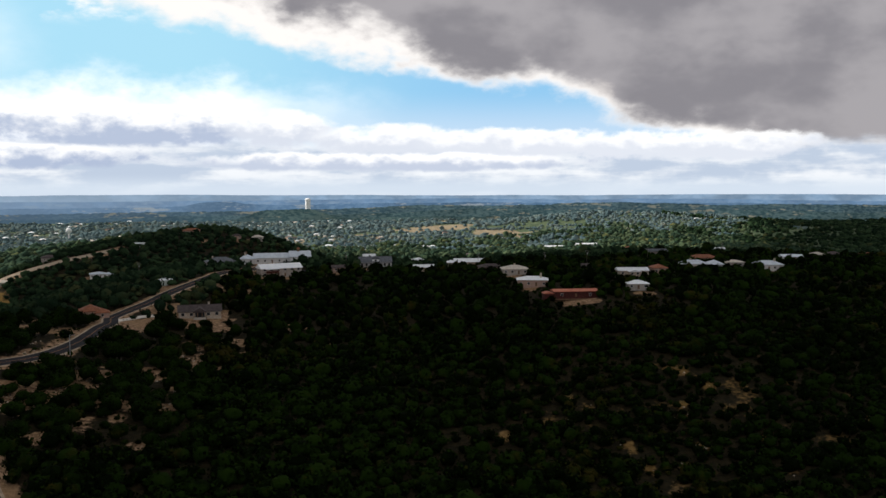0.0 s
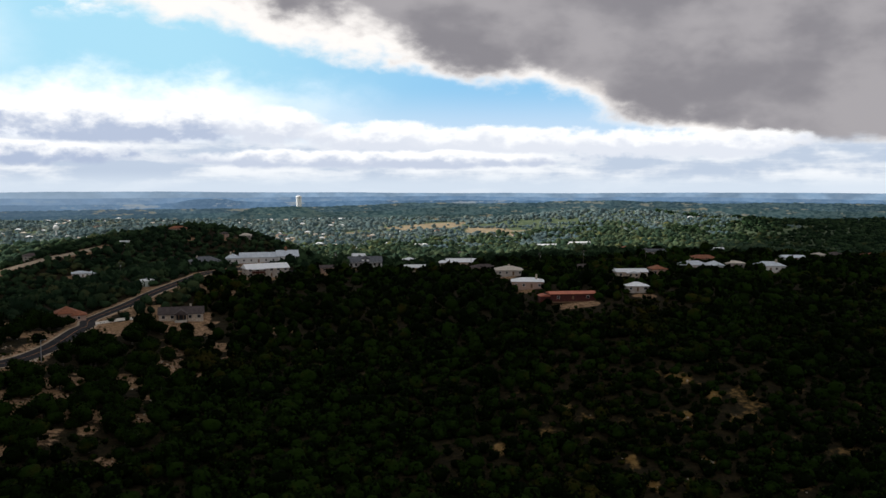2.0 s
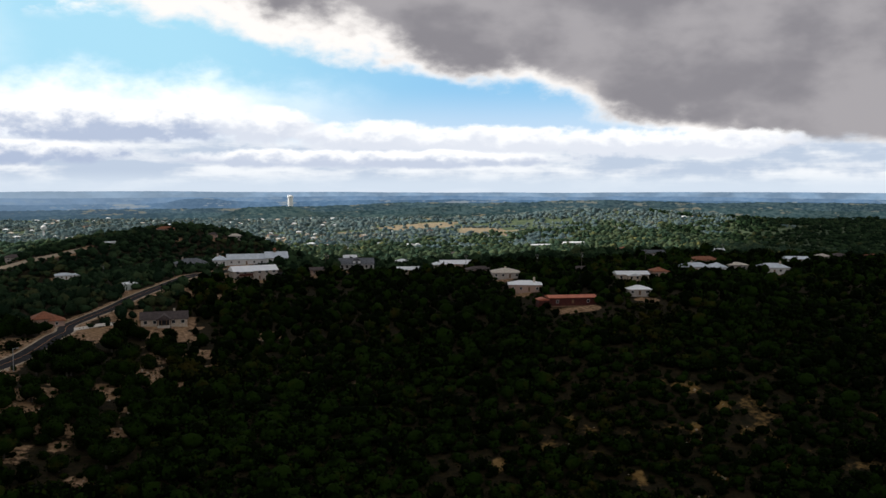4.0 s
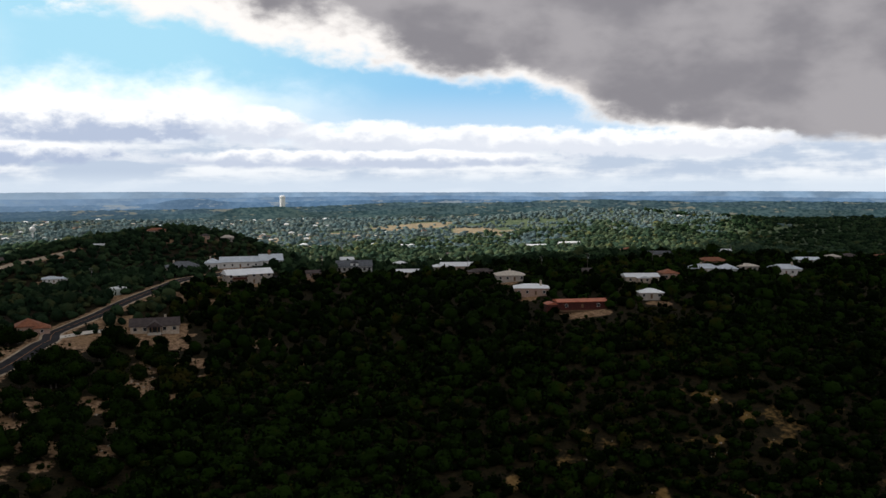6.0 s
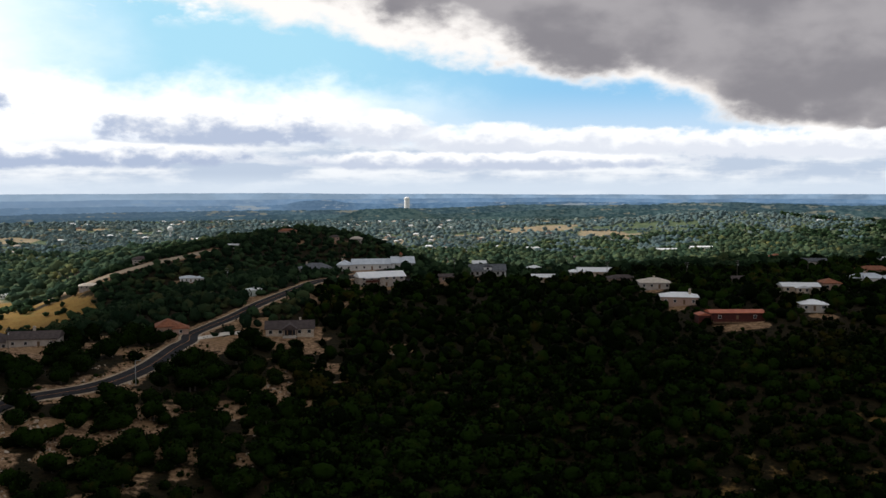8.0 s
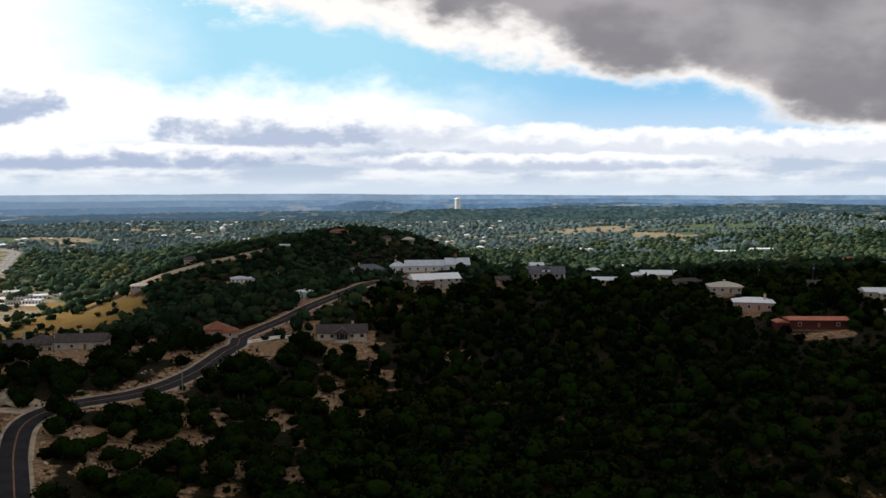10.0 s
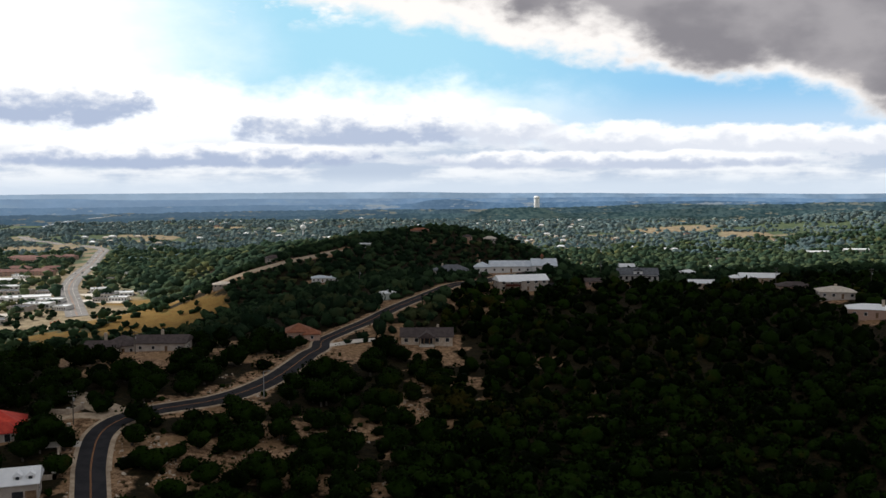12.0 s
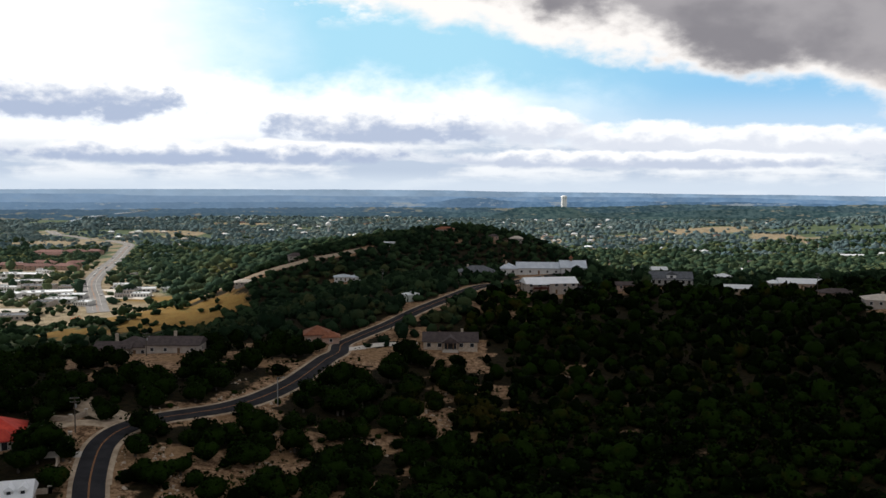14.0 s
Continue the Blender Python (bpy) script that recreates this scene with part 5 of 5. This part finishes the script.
def wood(places, kinds, mat, label, rng, stretch=(0.75, 1.3)):
    """One sheet of trees: every place takes a crown of some kind, turned and scaled."""
    n = len(places)
    which = rng.integers(0, len(kinds), n)
    turn, scale, tall = rng.uniform(0, 6.2832, n), rng.uniform(*stretch, n) ** 1.3, rng.uniform(0.75, 1.2, n)
    z = height(places[:, 0], places[:, 1])
    for cx, cy, r in PADS:
        if cy < 500:
            scale[np.hypot(places[:, 0] - cx, places[:, 1] - cy + 12) < r + 10] *= 0.8
    scale *= 1 - 0.25 * np.exp(-(((places[:, 0] - 165) / 75) ** 2 + ((places[:, 1] - 312) / 48) ** 2))
    scale = np.maximum(scale, min(0.55, stretch[0]))
    blocks, faces, start = [], [], 0
    for k, (p, f) in enumerate(kinds):
        m = which == k
        c, s = np.cos(turn[m]) * scale[m], np.sin(turn[m]) * scale[m]
        x = p[:, 0] * c[:, None] - p[:, 1] * s[:, None] + places[m, 0][:, None]
        y = p[:, 0] * s[:, None] + p[:, 1] * c[:, None] + places[m, 1][:, None]
        w = p[:, 2] * (scale[m] * tall[m])[:, None] + z[m][:, None] - 0.5 * scale[m][:, None]
        blocks.append(np.stack([x, y, w], -1).reshape(-1, 3))
        count = int(m.sum())
        faces.append((f[None] + len(p) * np.arange(count)[:, None, None]).reshape(-1, 4) + start)
        start += len(p) * count
    me = mesh_from("woodland", np.vstack(blocks), np.vstack(faces))
    me.polygons.foreach_set("use_smooth", np.full(len(me.polygons), mat is not LIMESTONE))
    me.materials.append(mat)
    name, category = ("rocks", "rocks") if mat is LIMESTONE else ("scrub", "scrub") if mat is SCRUB else ("woodland", "woods")
    tagged(new(name, me), label, category, "", "stuff")


def scatter(rng, x0, x1, y0, y1, step, keep=None, most=0.9):
    """Places on a shaken grid, fewer where the ground is open."""
    gx, gy = np.meshgrid(np.arange(x0, x1, step), np.arange(y0, y1, step))
    p = np.c_[gx.ravel(), gy.ravel()] + rng.uniform(-0.48, 0.48, (gx.size, 2)) * step
    if keep is not None:
        p = p[keep(p[:, 0], p[:, 1])]
    return p[rng.uniform(0, 1, len(p)) > np.clip(openness(p[:, 0], p[:, 1]) * 1.25, 1 - most, 1)]


rng = np.random.default_rng(11)
near_kinds = [crown_quads(rng, 44, 0.78, 10, rng.uniform(0.95, 1.35), rng.uniform(0.8, 1.15), 8, 3, 0.80) for _ in range(12)]
mid_kinds = [crown_quads(rng, 11, 1.15, 7, rng.uniform(1.05, 1.4), rng.uniform(0.85, 1.1), 7, 3, 0.86) for _ in range(12)]
far_kinds_q = [crown_quads(rng, 0, 2.2, 5, 1.25, 1.0, 6, 2, 1.0) for _ in range(8)]
dot_kinds = [crown_quads(rng, 0, 4.4, 5, rng.uniform(1.3, 1.7), 0.62, 6, 2, 1.0) for _ in range(10)]
bush_kinds = [crown_quads(rng, 8, 0.8, 4, 0.9, 0.8, 6, 2, 0.9) for _ in range(6)]


def rock(rng):
    """A low angular slab."""
    p = np.array([(x, y, z) for z in (0.2, 1.15) for x, y in ((-1, -0.7), (1, -0.7), (1, 0.7), (-1, 0.7))], float)
    p[4:, :2] *= 0.75
    p += rng.uniform(-0.25, 0.25, p.shape)
    return p, np.array([(0, 1, 5, 4), (1, 2, 6, 5), (2, 3, 7, 6), (3, 0, 4, 7), (4, 5, 6, 7)])


rock_kinds = [rock(rng) for _ in range(8)]


def single_zone(x, y):
    return (x > -170) & (x < -18) & (y > 296) & (y < 470)


def ridge_zone(x, y):
    return (y < 960) | ((x > -200) & (x < 140) & (y < 1130))


def near_zone(x, y):
    return (x > -170) & (x < 330) & (y > 195) & (y < 420)


singles = scatter(rng, -170, -18, 296, 470, 6.6)
singles = singles[rng.permutation(len(singles))]
wood(np.vstack([scatter(rng, -170, 330, 195, 420, 4.0, lambda x, y: ~single_zone(x, y), 0.96), singles[290:]]), near_kinds, LEAF, "dense shade-darkened live oak and juniper woods in the hollow", rng, (0.62, 1.6))
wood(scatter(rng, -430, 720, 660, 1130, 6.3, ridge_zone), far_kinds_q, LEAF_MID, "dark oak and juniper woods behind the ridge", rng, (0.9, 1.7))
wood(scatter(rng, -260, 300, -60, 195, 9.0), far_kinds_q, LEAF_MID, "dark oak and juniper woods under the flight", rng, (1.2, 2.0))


def hollow_zone(x, y):
    return (x > -25 + 0.06 * (y - 400)) & (y < 560 + 0.12 * x + 30 * rough_noise(x, y, 60, 51))


wood(scatter(rng, -30, 720, 195, 690, 5.8, lambda x, y: ~near_zone(x, y) & ~single_zone(x, y) & hollow_zone(x, y), 0.95), mid_kinds, LEAF, "shade-darkened oak and juniper woods on the slope below the houses", rng, (0.8, 1.7))
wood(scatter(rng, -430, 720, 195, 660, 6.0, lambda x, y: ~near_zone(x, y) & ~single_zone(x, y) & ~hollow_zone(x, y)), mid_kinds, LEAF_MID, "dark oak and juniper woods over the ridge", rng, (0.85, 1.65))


def green_reach(x, y):
    """Where the yellow-green woods give way to the haze-tinted grey-green ones."""
    return y + 260 * (rough_noise(x, y, 130, 61) - 0.5) + 420 * (rough_noise(x, y, 34, 62) - 0.5) - 0.12 * x < 1820


def east_zone(x, y):
    return x > 860 + 0.36 * (y - 1400) + 380 * (rough_noise(x, y, 190, 63) - 0.5) + 420 * (rough_noise(x, y, 45, 64) - 0.5)


# darker leaf copy, painting in more cloud shade over the east
wood(scatter(rng, 450, 2300, 960, 2850, 12.5, lambda x, y: ~ridge_zone(x, y) & east_zone(x, y)), dot_kinds, LEAF_MID, "oak and juniper woods east of the valley, darkened for cloud shade", rng, (1.2, 2.4))
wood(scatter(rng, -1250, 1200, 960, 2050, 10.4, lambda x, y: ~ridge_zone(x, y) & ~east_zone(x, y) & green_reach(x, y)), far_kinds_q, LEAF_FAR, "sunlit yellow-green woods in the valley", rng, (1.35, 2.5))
def town_zone(x, y):
    return (x > -700) & (x < -350 - (y - 930) * 0.2) & (rough_noise(x, y, 60, 91) > 0.46)


wood(scatter(rng, -700, -300, 900, 1420, 11, town_zone, 0.75), mid_kinds, LEAF_FAR, "broad green trees between the buildings of the town", rng, (1.2, 2.2))
wood(scatter(rng, -1500, 1700, 1200, 2150, 10.5, lambda x, y: ~ridge_zone(x, y) & ~east_zone(x, y) & ~green_reach(x, y)), dot_kinds, LEAF_HILL, "hazed grey-green woods beyond the valley", rng, (0.95, 2.0))
wood(scatter(rng, -2000, 2300, 2150, 2850, 14, lambda x, y: ~east_zone(x, y)), dot_kinds, LEAF_HILL, "hazed grey-green woods on the far hills", rng, (1.3, 2.5))
singles = singles[:290]
scrub = rng.uniform((-175, 290), (25, 490), (10000, 2))
scrub = np.vstack([scrub, rng.uniform((90, 240), (260, 380), (2500, 2))])
bare = openness(scrub[:, 0], scrub[:, 1], True)
scrub = scrub[(bare > 0.35) & (away(ROAD, scrub[:, 0], scrub[:, 1]) > 5.5) & (rough_noise(scrub[:, 0], scrub[:, 1], 7, 15) > 0.45)]
for cx, cy, r in PADS:
    scrub = scrub[np.hypot(scrub[:, 0] - cx, scrub[:, 1] - cy) > r * 0.9]
stones = rng.uniform((-110, 300), (30, 460), (4200, 2))
stones = np.vstack([stones, rng.uniform((110, 250), (250, 370), (1600, 2))])
bare = openness(stones[:, 0], stones[:, 1], True)
stones = stones[(bare > 0.4) & (away(ROAD, stones[:, 0], stones[:, 1]) > 5) & (rough_noise(stones[:, 0], stones[:, 1], 9, 25) > 0.5)]
shrubs = rng.uniform((-165, 295), (20, 480), (1500, 2))
shrubs = shrubs[(openness(shrubs[:, 0], shrubs[:, 1], True) > 0.4) & (away(ROAD, shrubs[:, 0], shrubs[:, 1]) > 6.5) & (rough_noise(shrubs[:, 0], shrubs[:, 1], 8, 27) > 0.40)]
for cx, cy, r in PADS:
    shrubs = shrubs[np.hypot(shrubs[:, 0] - cx, shrubs[:, 1] - cy) > r * 0.95]
wood(shrubs, near_kinds, LEAF, "shade-darkened juniper bushes dotted over the stony ground", rng, (0.3, 0.75))
wood(stones, rock_kinds, LIMESTONE, "pale limestone rocks on the slope", rng, (0.2, 0.62))
wood(scrub, bush_kinds, SCRUB, "low dry scrub and tufts on the stony ground", rng, (0.14, 0.50))


def make_tree(seed, label):
    r = np.random.default_rng(seed)
    tree = thing("oak_tree", 0, 0, 0, label, "tree", "trees on the stony spur", 0.0)
    bm = tube([(0, 0, -0.5, 0.26), (0.05, 0.02, 0.8, 0.19), (0.1, -0.05, 1.9, 0.13), (0.12, 0.0, 3.0, 0.05)], 7)
    for k in range(4):
        a = r.uniform(0, 6.28)
        lean = tube([(0, 0, 0, 0.11), (0, 0, 0.9, 0.07), (0, 0, 1.7, 0.03)], 5)
        bmesh.ops.transform(lean, matrix=Matrix.Translation((0.05, 0, 0.9 + 0.3 * k)) @ Matrix.Rotation(a, 4, "Z") @ Matrix.Rotation(r.uniform(0.6, 1.0), 4, "Y"), verts=lean.verts)
        tmp = bpy.data.meshes.new("limb")
        lean.to_mesh(tmp)
        lean.free()
        bm.from_mesh(tmp)
        bpy.data.meshes.remove(tmp)
    part("trunk", bm, BARK, tree)
    me = mesh_from("crown", *crown_quads(r, 330, 0.42, 14, r.uniform(1.0, 1.25), r.uniform(0.9, 1.05), 14, 6, 0.85))
    me.polygons.foreach_set("use_smooth", np.ones(len(me.polygons), bool))
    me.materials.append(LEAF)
    crown = new("crown", me)
    crown.parent = tree
    return tree


oaks = [make_tree(40 + k, ("shade-darkened green live oak on stony ground", "bushy shade-darkened juniper on dry ground")[k % 2]) for k in range(6)]
for k, (x, y) in enumerate(singles):
    s = rng.uniform(1.0, 2.1)
    at = pose(x, y, ground_z(x, y), 0, 0, rng.uniform(0, 360))
    if k < 6:
        oaks[k].matrix_world = at @ Matrix.Diagonal((s, s, s * rng.uniform(0.85, 1.15), 1))
    else:
        copy_thing(oaks[k % 6], at).scale = (s, s, s * rng.uniform(0.85, 1.15))
for x, y, s in ((339, 640, 2.1), (347, 646, 1.7), (352, 650, 1.5)):
    tall = copy_thing(oaks[1], pose(x, y, ground_z(x, y), 0, 0, 40))
    tall.scale = (s * 0.8, s * 0.8, s * 1.2)
